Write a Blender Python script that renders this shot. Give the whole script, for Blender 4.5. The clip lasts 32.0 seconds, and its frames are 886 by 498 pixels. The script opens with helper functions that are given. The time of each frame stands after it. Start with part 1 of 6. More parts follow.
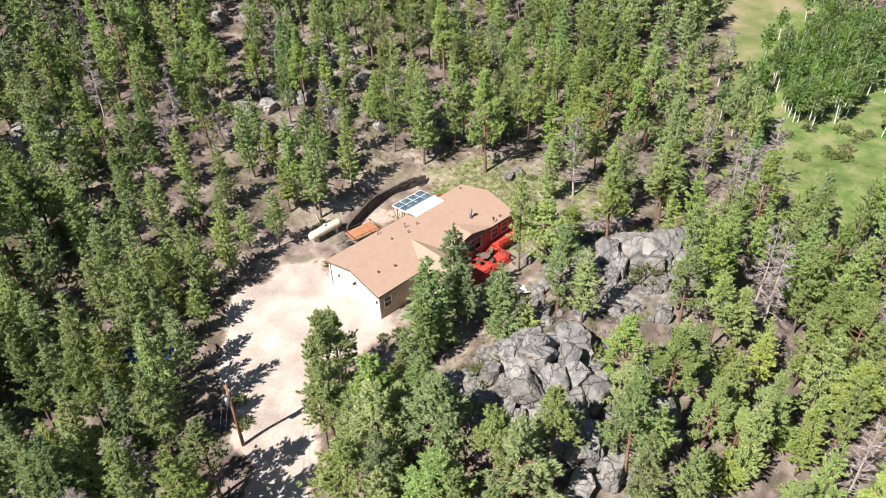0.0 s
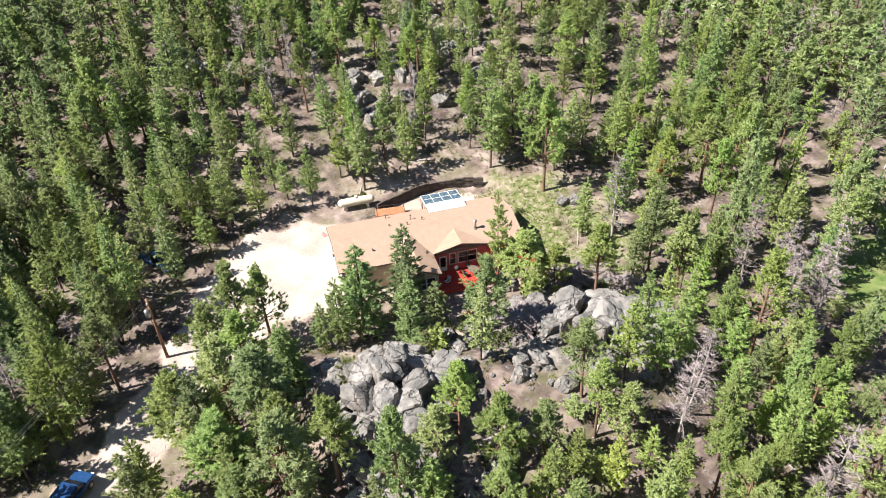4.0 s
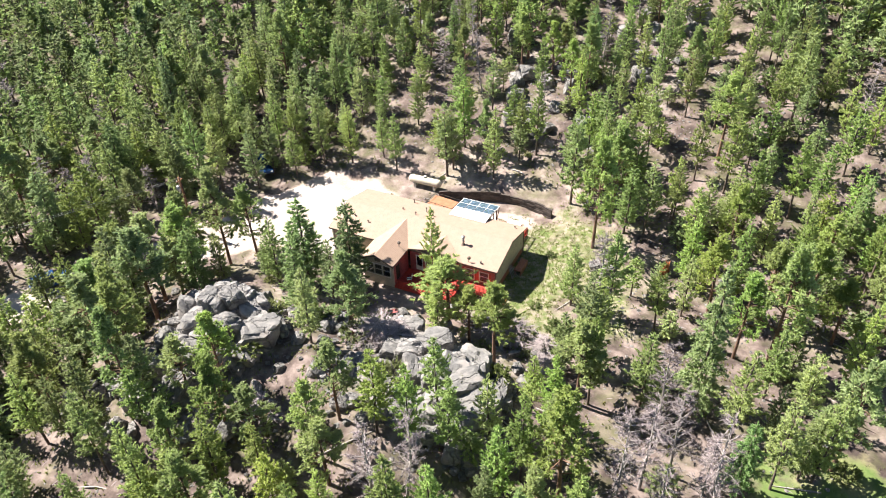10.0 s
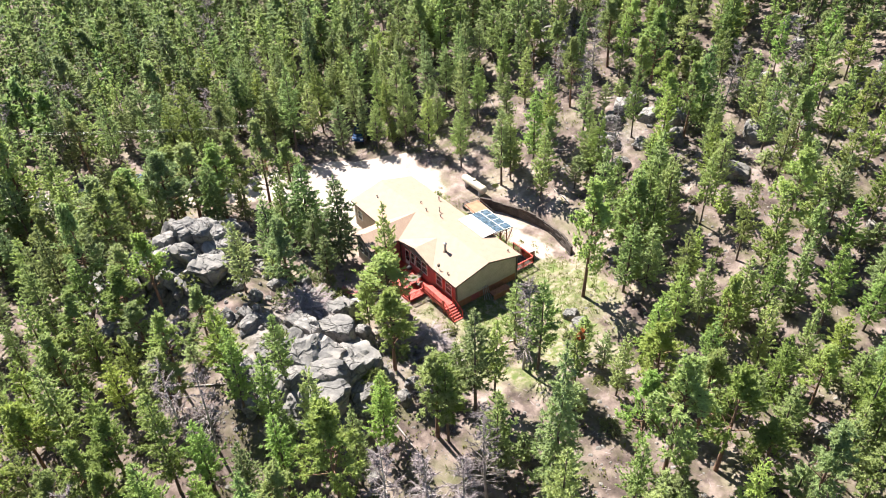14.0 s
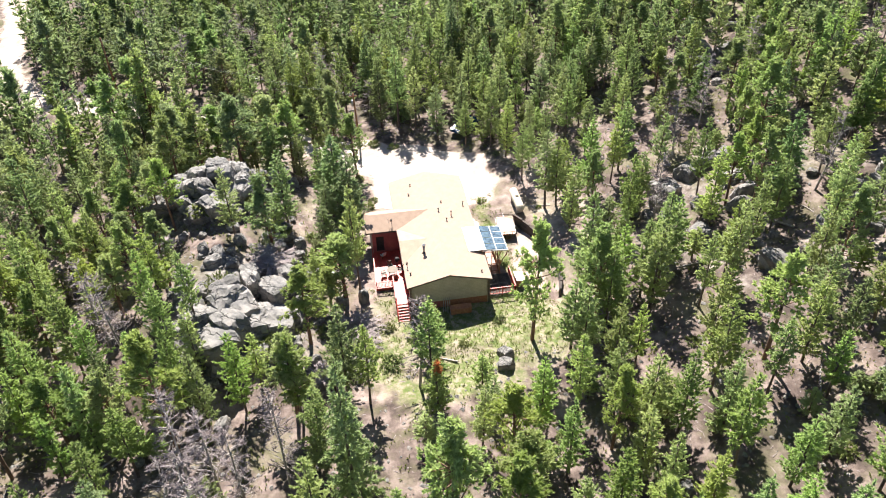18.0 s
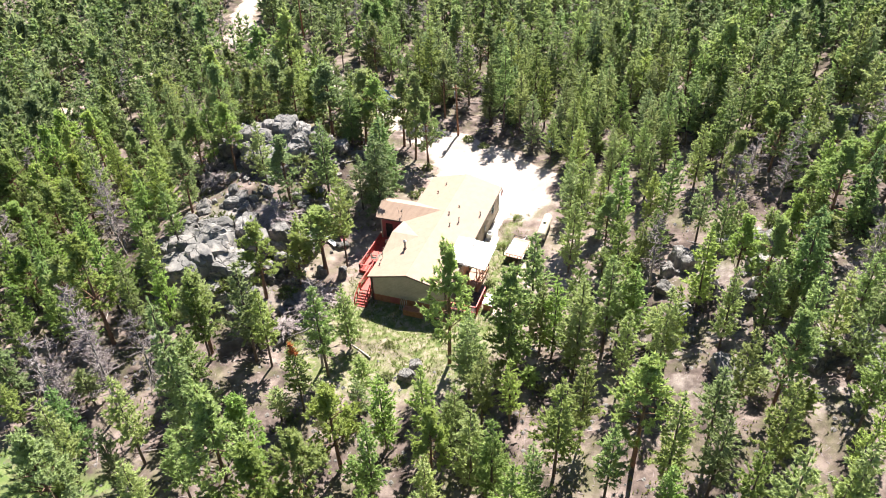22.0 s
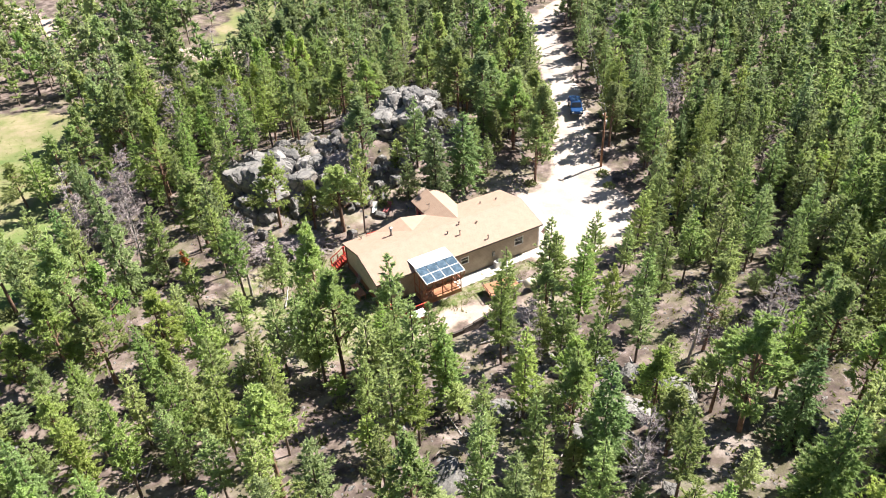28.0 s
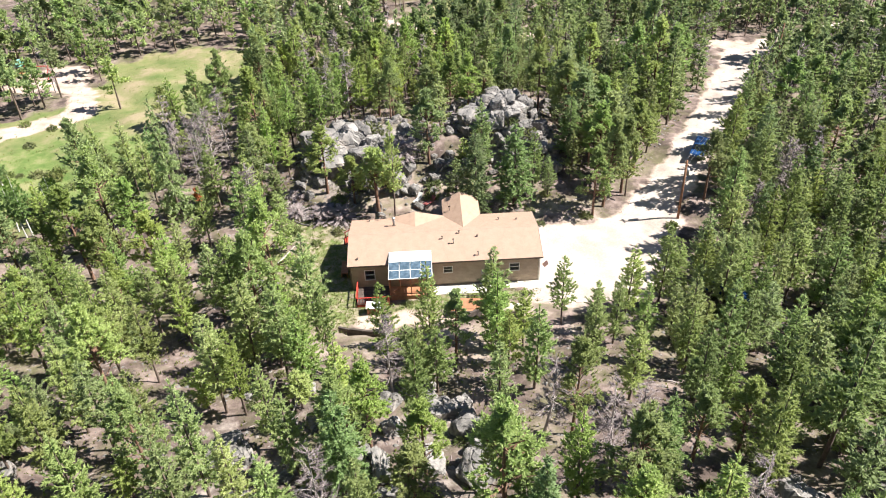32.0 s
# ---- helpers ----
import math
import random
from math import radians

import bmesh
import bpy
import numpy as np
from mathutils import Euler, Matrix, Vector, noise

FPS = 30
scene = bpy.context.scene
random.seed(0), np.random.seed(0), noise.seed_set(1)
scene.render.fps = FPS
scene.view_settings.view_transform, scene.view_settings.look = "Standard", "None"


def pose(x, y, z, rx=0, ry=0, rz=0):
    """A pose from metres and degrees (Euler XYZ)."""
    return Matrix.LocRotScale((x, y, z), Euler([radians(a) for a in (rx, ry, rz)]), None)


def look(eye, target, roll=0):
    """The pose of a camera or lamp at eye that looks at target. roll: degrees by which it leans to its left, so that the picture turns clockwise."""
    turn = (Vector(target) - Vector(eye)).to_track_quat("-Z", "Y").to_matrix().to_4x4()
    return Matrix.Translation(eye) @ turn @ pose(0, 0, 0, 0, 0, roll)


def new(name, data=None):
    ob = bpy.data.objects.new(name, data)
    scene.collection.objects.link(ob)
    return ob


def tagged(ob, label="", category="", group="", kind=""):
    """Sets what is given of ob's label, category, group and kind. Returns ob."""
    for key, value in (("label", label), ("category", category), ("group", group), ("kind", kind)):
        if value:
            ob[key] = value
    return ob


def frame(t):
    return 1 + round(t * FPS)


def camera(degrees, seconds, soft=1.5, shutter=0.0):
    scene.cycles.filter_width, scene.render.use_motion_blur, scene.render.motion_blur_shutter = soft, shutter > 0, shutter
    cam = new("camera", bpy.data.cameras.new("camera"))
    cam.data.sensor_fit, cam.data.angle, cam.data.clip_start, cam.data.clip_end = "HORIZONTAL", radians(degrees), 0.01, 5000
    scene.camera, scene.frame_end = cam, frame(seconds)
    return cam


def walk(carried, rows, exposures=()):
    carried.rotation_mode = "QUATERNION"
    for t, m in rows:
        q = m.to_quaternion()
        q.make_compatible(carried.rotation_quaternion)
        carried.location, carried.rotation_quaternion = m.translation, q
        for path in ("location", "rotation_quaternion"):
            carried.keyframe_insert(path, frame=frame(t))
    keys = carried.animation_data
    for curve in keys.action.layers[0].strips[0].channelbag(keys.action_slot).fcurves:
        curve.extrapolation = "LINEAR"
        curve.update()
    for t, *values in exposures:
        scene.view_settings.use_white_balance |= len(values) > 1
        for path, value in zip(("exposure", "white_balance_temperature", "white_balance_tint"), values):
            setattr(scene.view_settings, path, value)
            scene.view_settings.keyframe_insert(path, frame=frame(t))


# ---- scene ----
cam = camera(61.65, 32.0, soft=1.0)
# seconds, place in metres, yaw, pitch and roll in degrees
PATH = [
    (0, -45.215, -51.737, 52.826, -42.567, -37.227, -2.57),
    (1, -38.696, -56.98, 52.841, -35.579, -37.222, -2.524),
    (2, -31.578, -61.39, 52.851, -28.596, -37.215, -2.481),
    (3, -23.969, -64.901, 52.858, -21.616, -37.205, -2.441),
    (4, -15.982, -67.458, 52.859, -14.64, -37.193, -2.403),
    (5, -7.737, -69.022, 52.856, -7.667, -37.179, -2.368),
    (6, 0.641, -69.568, 52.849, -0.699, -37.162, -2.336),
    (7, 9.027, -69.089, 52.837, 6.266, -37.143, -2.306),
    (8, 17.295, -67.592, 52.82, 13.227, -37.121, -2.28),
    (9, 25.321, -65.098, 52.799, 20.184, -37.097, -2.255),
    (10, 32.985, -61.645, 52.774, 27.137, -37.071, -2.234),
    (11, 40.173, -57.286, 52.744, 34.086, -37.043, -2.215),
    (12, 46.777, -52.085, 52.709, 41.032, -37.012, -2.2),
    (13, 52.7, -46.121, 52.67, 47.974, -36.979, -2.186),
    (14, 57.854, -39.483, 52.626, 54.912, -36.944, -2.176),
    (15, 62.163, -32.272, 52.578, 61.846, -36.906, -2.168),
    (16, 65.565, -24.594, 52.525, 68.776, -36.866, -2.163),
    (17, 68.009, -16.564, 52.468, 75.702, -36.823, -2.161),
    (18, 69.462, -8.302, 52.406, 82.625, -36.779, -2.161),
    (19, 69.904, 0.07, 52.34, 89.544, -36.732, -2.164),
    (20, 69.33, 8.427, 52.269, 96.459, -36.682, -2.17),
    (21, 67.751, 16.647, 52.193, 103.37, -36.63, -2.179),
    (22, 65.193, 24.608, 52.113, 110.278, -36.576, -2.19),
    (23, 61.696, 32.194, 52.029, 117.181, -36.52, -2.204),
    (24, 57.313, 39.294, 51.94, 124.081, -36.461, -2.221),
    (25, 52.112, 45.805, 51.846, 130.977, -36.4, -2.24),
    (26, 46.171, 51.635, 51.748, 137.869, -36.337, -2.262),
    (27, 39.581, 56.699, 51.646, 144.757, -36.271, -2.287),
    (28, 32.439, 60.926, 51.539, 151.642, -36.203, -2.315),
    (29, 24.852, 64.257, 51.427, 158.522, -36.133, -2.345),
    (30, 16.933, 66.647, 51.311, 165.399, -36.06, -2.378),
    (31, 8.798, 68.065, 51.19, 172.272, -35.985, -2.414),
    (32, 0.568, 68.495, 51.065, 179.141, -35.907, -2.452),
]
walk(cam, [(t, look((x, y, z), (x - math.sin(radians(w)) * math.cos(radians(p)), y + math.cos(radians(w)) * math.cos(radians(p)), z + math.sin(radians(p))), r))
           for t, x, y, z, w, p, r in PATH],
     exposures=[(0, 1.1), (3.5, 1.36), (6, 1.5), (13, 1.75), (19, 1.72), (25, 1.68), (32, 1.48)])

# ---- world, sun, exposure ----
SUN_EL, SUN_AZ = radians(49), radians(270)
world = bpy.data.worlds.new("sky")
scene.world = world
world.use_nodes = True
wn = world.node_tree
sky = wn.nodes.new("ShaderNodeTexSky")
sky.sky_type, sky.sun_disc = "NISHITA", False
sky.sun_elevation, sky.sun_rotation = SUN_EL, SUN_AZ
sky.altitude = 2500
wn.nodes["Background"].inputs["Strength"].default_value = 0.05
wn.links.new(sky.outputs[0], wn.nodes["Background"].inputs["Color"])
sun = new("sun", bpy.data.lights.new("sun", "SUN"))
sun.data.energy, sun.data.angle, sun.data.color = 5.0, radians(0.53), (1.0, 0.955, 0.88)
sun.matrix_world = look((-60, 0, 69), (0, 0, 0))


# ---- materials ----
def material(name, build):
    m = bpy.data.materials.new(name)
    m.use_nodes = True
    nt = m.node_tree
    build(nt, nt.nodes["Principled BSDF"])
    return m


def node(nt, kind, links=(), **sets):
    n = nt.nodes.new(kind)
    for key, value in sets.items():
        if key == "feature":
            n.feature = value
        elif key == "attribute_name":
            n.attribute_name = value
        else:
            n.inputs[key].default_value = value
    for key, sock in links:
        nt.links.new(sock, n.inputs[key])
    return n


def noise_tex(nt, scale, detail=4.0, rough=0.55, coord="Object"):
    tc = nt.nodes.new("ShaderNodeTexCoord")
    n = node(nt, "ShaderNodeTexNoise", [("Vector", tc.outputs[coord])], Scale=scale, Detail=detail, Roughness=rough)
    return n.outputs["Fac"]


def ramp(nt, fac, stops):
    r = nt.nodes.new("ShaderNodeValToRGB")
    el = r.color_ramp.elements
    while len(el) < len(stops):
        el.new(0.5)
    for e, (pos, col) in zip(el, stops):
        e.position, e.color = pos, (*col, 1)
    nt.links.new(fac, r.inputs["Fac"])
    return r.outputs["Color"]


def mix(nt, fac, a, b, mode="MIX"):
    n = nt.nodes.new("ShaderNodeMix")
    n.data_type, n.blend_type = "RGBA", mode
    for sock, v in ((n.inputs[0], fac), (n.inputs[6], a), (n.inputs[7], b)):
        if isinstance(v, (int, float)):
            sock.default_value = v
        elif isinstance(v, tuple):
            sock.default_value = (*v, 1)
        else:
            nt.links.new(v, sock)
    return n.outputs[2]


def math_node(nt, op, a, b=0.0, clamp=False):
    n = nt.nodes.new("ShaderNodeMath")
    n.operation, n.use_clamp = op, clamp
    for sock, v in ((n.inputs[0], a), (n.inputs[1], b)):
        if isinstance(v, (int, float)):
            sock.default_value = v
        else:
            nt.links.new(v, sock)
    return n.outputs[0]


def bump(nt, bsdf, height, strength=0.4, distance=0.02):
    b = node(nt, "ShaderNodeBump", [("Height", height)], Strength=strength, Distance=distance)
    nt.links.new(b.outputs[0], bsdf.inputs["Normal"])


def surface(name, dark, light, scale=3.0, rough=0.8, fine=40.0, relief=0.3, metal=0.0, vary=0.0):
    """A surface whose colour wanders between two tones at two sizes, with fine relief."""
    def build(nt, bsdf):
        big, small = noise_tex(nt, scale), noise_tex(nt, fine, 3)
        col = ramp(nt, math_node(nt, "ADD", math_node(nt, "MULTIPLY", big, 0.65), math_node(nt, "MULTIPLY", small, 0.35)),
                   [(0.36, dark), (0.64, light)])
        if vary:
            oi = nt.nodes.new("ShaderNodeObjectInfo")
            k = math_node(nt, "ADD", math_node(nt, "MULTIPLY", oi.outputs["Random"], vary), 1 - vary / 2)
            hsv = node(nt, "ShaderNodeHueSaturation", [("Color", col), ("Value", k)])
            col = hsv.outputs[0]
        nt.links.new(col, bsdf.inputs["Base Color"])
        bsdf.inputs["Roughness"].default_value = rough
        bsdf.inputs["Metallic"].default_value = metal
        bump(nt, bsdf, small, relief)
    return material(name, build)


def boards(name, dark, light, pitch, axis="Z", rough=0.6, depth=0.5):
    """Painted boards: a saw-tooth relief along one axis over two tones."""
    def build(nt, bsdf):
        tc = nt.nodes.new("ShaderNodeTexCoord")
        sep = node(nt, "ShaderNodeSeparateXYZ", [("Vector", tc.outputs["Object"])])
        saw = math_node(nt, "FRACT", math_node(nt, "MULTIPLY", sep.outputs[axis], 1 / pitch))
        col = ramp(nt, noise_tex(nt, 1.6, 5), [(0.35, dark), (0.65, light)])
        seam = math_node(nt, "LESS_THAN", saw, 0.09)
        col = mix(nt, math_node(nt, "MULTIPLY", seam, 0.45), col, tuple(c * 0.35 for c in dark))
        nt.links.new(col, bsdf.inputs["Base Color"])
        bsdf.inputs["Roughness"].default_value = rough
        bump(nt, bsdf, saw, depth, 0.015)
    return material(name, build)


def foliage(name, dark, light, tint, per_tree):
    """Needles: tone by tree and by tuft, some light passing through."""
    def build(nt, bsdf):
        geo = nt.nodes.new("ShaderNodeNewGeometry")
        if per_tree:
            which = nt.nodes.new("ShaderNodeObjectInfo").outputs["Random"]
        else:
            which = node(nt, "ShaderNodeAttribute", attribute_name="tint").outputs["Fac"]
        col = mix(nt, geo.outputs["Random Per Island"], dark, light)
        col = mix(nt, math_node(nt, "MULTIPLY", which, 0.6), col, tint)
        val = math_node(nt, "ADD", math_node(nt, "MULTIPLY", math_node(nt, "FRACT", math_node(nt, "MULTIPLY", which, 7.31)), 0.45), 0.78)
        hue = math_node(nt, "ADD", math_node(nt, "MULTIPLY", math_node(nt, "FRACT", math_node(nt, "MULTIPLY", which, 3.77)), 0.026), 0.482)
        sat = math_node(nt, "ADD", math_node(nt, "MULTIPLY", math_node(nt, "FRACT", math_node(nt, "MULTIPLY", which, 11.3)), 0.25), 0.86)
        hsv = node(nt, "ShaderNodeHueSaturation", [("Color", col), ("Value", val), ("Hue", hue), ("Saturation", sat)])
        nt.links.new(hsv.outputs[0], bsdf.inputs["Base Color"])
        bsdf.inputs["Roughness"].default_value = 0.6
        bsdf.inputs["Specular IOR Level"].default_value = 0.1
        glow = node(nt, "ShaderNodeHueSaturation", [("Color", hsv.outputs[0])], Saturation=1.1, Value=1.55)
        tr = node(nt, "ShaderNodeBsdfTranslucent", [("Color", glow.outputs[0])])
        mx = node(nt, "ShaderNodeMixShader", [(1, bsdf.outputs[0]), (2, tr.outputs[0])], Fac=0.42)
        nt.links.new(mx.outputs[0], nt.nodes["Material Output"].inputs["Surface"])
    return material(name, build)


def build_ground(nt, bsdf):
    big, mid, fine = noise_tex(nt, 0.05, 6), noise_tex(nt, 0.45, 6, 0.65), noise_tex(nt, 5.0, 5, 0.7)
    duff = ramp(nt, mid, [(0.36, (0.05, 0.038, 0.034)), (0.48, (0.128, 0.096, 0.086)), (0.62, (0.285, 0.222, 0.20))])
    duff = mix(nt, math_node(nt, "MULTIPLY", fine, 0.5), duff, (0.12, 0.092, 0.082))
    herb = math_node(nt, "MULTIPLY", math_node(nt, "SUBTRACT", noise_tex(nt, 0.21, 6, 0.7), 0.47), 5.0, clamp=True)
    duff = mix(nt, math_node(nt, "MULTIPLY", herb, 0.55), duff, (0.125, 0.135, 0.055))
    grass = ramp(nt, noise_tex(nt, 1.3, 6, 0.7), [(0.34, (0.085, 0.125, 0.036)), (0.48, (0.15, 0.165, 0.068)), (0.60, (0.29, 0.245, 0.185))])
    meadow = ramp(nt, noise_tex(nt, 0.12, 7, 0.65), [(0.36, (0.105, 0.142, 0.048)), (0.5, (0.175, 0.182, 0.08)), (0.62, (0.265, 0.22, 0.14))])
    gravel = ramp(nt, mid, [(0.3, (0.30, 0.22, 0.185)), (0.6, (0.46, 0.365, 0.315))])
    col = duff

    def layer(col, name, other, soft=0.35):
        a = node(nt, "ShaderNodeAttribute", attribute_name=name).outputs["Fac"]
        edge = math_node(nt, "ADD", a, math_node(nt, "MULTIPLY", math_node(nt, "SUBTRACT", mid, 0.5), 1.3))
        f = math_node(nt, "MULTIPLY", math_node(nt, "SUBTRACT", edge, 0.5 - soft / 2), 1 / soft, clamp=True)
        return mix(nt, f, col, other)
    bare = ramp(nt, mid, [(0.34, (0.12, 0.088, 0.076)), (0.5, (0.225, 0.172, 0.152)), (0.64, (0.36, 0.29, 0.258))])
    bare = mix(nt, math_node(nt, "MULTIPLY", herb, 0.5), bare, (0.15, 0.165, 0.07))
    col = layer(col, "bare", bare, 0.6)
    stony = ramp(nt, noise_tex(nt, 0.9, 7, 0.75), [(0.36, (0.07, 0.065, 0.06)), (0.48, (0.20, 0.182, 0.168)), (0.62, (0.38, 0.335, 0.305))])
    col = layer(col, "rock", mix(nt, math_node(nt, "MULTIPLY", fine, 0.5), stony, (0.13, 0.115, 0.105)), 0.5)
    col = layer(col, "grass", grass)
    col = layer(col, "meadow", meadow)
    lush = ramp(nt, noise_tex(nt, 0.35, 6, 0.65), [(0.36, (0.085, 0.135, 0.038)), (0.5, (0.138, 0.178, 0.06)), (0.64, (0.215, 0.212, 0.105))])
    col = layer(col, "lush", lush)
    col = layer(col, "gravel", gravel)
    nt.links.new(col, bsdf.inputs["Base Color"])
    bsdf.inputs["Roughness"].default_value = 0.95
    bsdf.inputs["Specular IOR Level"].default_value = 0.1
    bump(nt, bsdf, math_node(nt, "ADD", fine, mid), 0.7, 0.08)


def build_granite(nt, bsdf):
    mid, fine = noise_tex(nt, 1.3, 7, 0.72), noise_tex(nt, 6, 5, 0.7)
    col = ramp(nt, mid, [(0.32, (0.075, 0.072, 0.071)), (0.46, (0.195, 0.184, 0.177)), (0.62, (0.35, 0.322, 0.303))])
    col = mix(nt, math_node(nt, "MULTIPLY", fine, 0.35), col, (0.13, 0.122, 0.118))
    oi = nt.nodes.new("ShaderNodeObjectInfo")
    hsv = node(nt, "ShaderNodeHueSaturation", [("Color", col), ("Value", math_node(nt, "ADD", math_node(nt, "MULTIPLY", oi.outputs["Random"], 0.55), 0.7))])
    lichen = math_node(nt, "MULTIPLY", math_node(nt, "SUBTRACT", noise_tex(nt, 2.6, 5, 0.7), 0.54), 6.0, clamp=True)
    col = mix(nt, math_node(nt, "MULTIPLY", lichen, 0.45), hsv.outputs[0], (0.11, 0.112, 0.095))
    rusty = math_node(nt, "MULTIPLY", math_node(nt, "SUBTRACT", noise_tex(nt, 0.6, 5, 0.65), 0.5), 4.0, clamp=True)
    col = mix(nt, math_node(nt, "MULTIPLY", rusty, 0.45), col, (0.33, 0.245, 0.20))
    # joints: thin dark cracks that wander through the block
    tc = nt.nodes.new("ShaderNodeTexCoord")
    warp = node(nt, "ShaderNodeTexNoise", [("Vector", tc.outputs["Object"])], Scale=2.2, Detail=3.0)
    add = nt.nodes.new("ShaderNodeVectorMath")
    add.operation = "MULTIPLY_ADD"
    nt.links.new(warp.outputs["Color"], add.inputs[0])
    add.inputs[1].default_value = (0.5, 0.5, 0.9)
    nt.links.new(tc.outputs["Object"], add.inputs[2])
    vor = node(nt, "ShaderNodeTexVoronoi", [("Vector", add.outputs[0])], feature="DISTANCE_TO_EDGE", Scale=0.85)
    crack = math_node(nt, "SUBTRACT", 1.0, math_node(nt, "MULTIPLY", vor.outputs["Distance"], 26.0, clamp=True), clamp=True)
    col = mix(nt, math_node(nt, "MULTIPLY", crack, 0.45), col, (0.035, 0.032, 0.03))
    nt.links.new(col, bsdf.inputs["Base Color"])
    bsdf.inputs["Roughness"].default_value = 0.9
    relief = math_node(nt, "ADD", mid, math_node(nt, "MULTIPLY", fine, 0.3))
    bump(nt, bsdf, math_node(nt, "SUBTRACT", relief, math_node(nt, "MULTIPLY", crack, 0.5)), 1.0, 0.22)


def build_glass(nt, bsdf):
    bsdf.inputs["Base Color"].default_value = (0.75, 0.82, 0.85, 1)
    bsdf.inputs["Transmission Weight"].default_value = 1.0
    bsdf.inputs["Roughness"].default_value = 0.02
    bsdf.inputs["IOR"].default_value = 1.45


def build_solar(nt, bsdf):
    big = noise_tex(nt, 2.5, 4)
    nt.links.new(ramp(nt, big, [(0.35, (0.085, 0.14, 0.20)), (0.65, (0.18, 0.26, 0.34))]), bsdf.inputs["Base Color"])
    bsdf.inputs["Roughness"].default_value = 0.2
    bsdf.inputs["Transmission Weight"].default_value = 0.45


M_GROUND = material("forest_floor", build_ground)
M_GRANITE = material("granite", build_granite)
M_GLASS = material("window_glass", build_glass)
M_SOLAR = material("greenhouse_glazing", build_solar)
M_DRIVE = surface("pale_gravel", (0.29, 0.235, 0.205), (0.49, 0.42, 0.378), 0.3, 0.95, 6.0, 0.5)
M_SHINGLE = boards("tan_shingles", (0.335, 0.222, 0.164), (0.37, 0.25, 0.188), 0.14, "Y", 0.78, 0.5)
M_SHINGLE_X = boards("tan_shingles_wing", (0.33, 0.223, 0.161), (0.365, 0.252, 0.185), 0.14, "X", 0.78, 0.5)
M_SIDING = boards("beige_siding", (0.32, 0.25, 0.185), (0.39, 0.31, 0.23), 0.2, "Z", 0.6)
M_SIDING_PALE = boards("pale_siding", (0.40, 0.35, 0.285), (0.48, 0.42, 0.345), 0.2, "Z", 0.6)
M_WHITE = surface("white_trim", (0.66, 0.64, 0.60), (0.78, 0.77, 0.74), 2.0, 0.5)
M_GARAGE = boards("white_garage_panel", (0.68, 0.66, 0.62), (0.78, 0.76, 0.72), 0.5, "Z", 0.45, 0.3)
M_RED = boards("red_deck_boards", (0.40, 0.045, 0.03), (0.58, 0.085, 0.055), 0.14, "Y", 0.6, 0.5)
M_RED_RAIL = surface("red_stained_rail", (0.36, 0.035, 0.025), (0.56, 0.075, 0.05), 2.5, 0.5, vary=0.3)
M_RED_WALL = boards("red_siding", (0.31, 0.08, 0.078), (0.42, 0.125, 0.12), 0.2, "Z", 0.65)
M_REDWOOD = surface("reddish_framing_timber", (0.26, 0.10, 0.055), (0.42, 0.19, 0.11), 3.0, 0.75)
M_PLY = surface("orange_plywood", (0.30, 0.125, 0.065), (0.42, 0.20, 0.11), 1.5, 0.52)
M_FASCIA = surface("dark_fascia", (0.10, 0.075, 0.06), (0.17, 0.13, 0.10), 3.0, 0.7)
M_DARK = surface("dark_void", (0.02, 0.018, 0.016), (0.05, 0.045, 0.04), 2.0, 0.9)
M_INTERIOR = surface("interior_plaster", (0.30, 0.27, 0.24), (0.42, 0.39, 0.35), 2.0, 0.9)
M_PANEL = surface("white_roof_panel", (0.72, 0.73, 0.73), (0.82, 0.82, 0.81), 1.0, 0.4)
M_TANK = surface("cream_tank_paint", (0.56, 0.50, 0.38), (0.70, 0.63, 0.50), 1.2, 0.45)
M_STEEL = surface("dull_steel", (0.22, 0.22, 0.22), (0.42, 0.41, 0.40), 5.0, 0.45, metal=0.8)
M_BLACK = surface("black_rubber", (0.015, 0.015, 0.015), (0.04, 0.04, 0.04), 6.0, 0.8)
M_TIMBER = surface("weathered_dark_timber", (0.035, 0.028, 0.025), (0.10, 0.078, 0.066), 1.5, 0.9, 18.0, 0.6, vary=0.5)
M_CONCRETE = surface("pale_concrete", (0.50, 0.47, 0.42), (0.66, 0.62, 0.56), 0.8, 0.9)
M_POLE = surface("creosoted_pole", (0.14, 0.065, 0.035), (0.28, 0.14, 0.075), 2.0, 0.85)
M_BARK = surface("grey_brown_bark", (0.075, 0.055, 0.045), (0.17, 0.125, 0.10), 2.0, 0.95, 14.0, 0.8, vary=0.5)
M_BARK_RED = surface("orange_pine_bark", (0.11, 0.062, 0.043), (0.25, 0.145, 0.097), 2.0, 0.95, 12.0, 0.8, vary=0.4)
M_DEADWOOD = surface("grey_dead_wood", (0.22, 0.19, 0.18), (0.43, 0.38, 0.36), 2.0, 0.95, 14.0, 0.6, vary=0.4)
M_BLUE = surface("blue_car_paint", (0.012, 0.045, 0.13), (0.018, 0.06, 0.17), 2.0, 0.25)
M_CARGLASS = surface("dark_car_glass", (0.012, 0.014, 0.016), (0.02, 0.022, 0.025), 2.0, 0.05)
M_PINE = foliage("pine_needles", (0.155, 0.210, 0.096), (0.345, 0.430, 0.196), (0.363, 0.398, 0.153), True)
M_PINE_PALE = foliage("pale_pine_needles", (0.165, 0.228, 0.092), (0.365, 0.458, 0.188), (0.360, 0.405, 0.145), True)
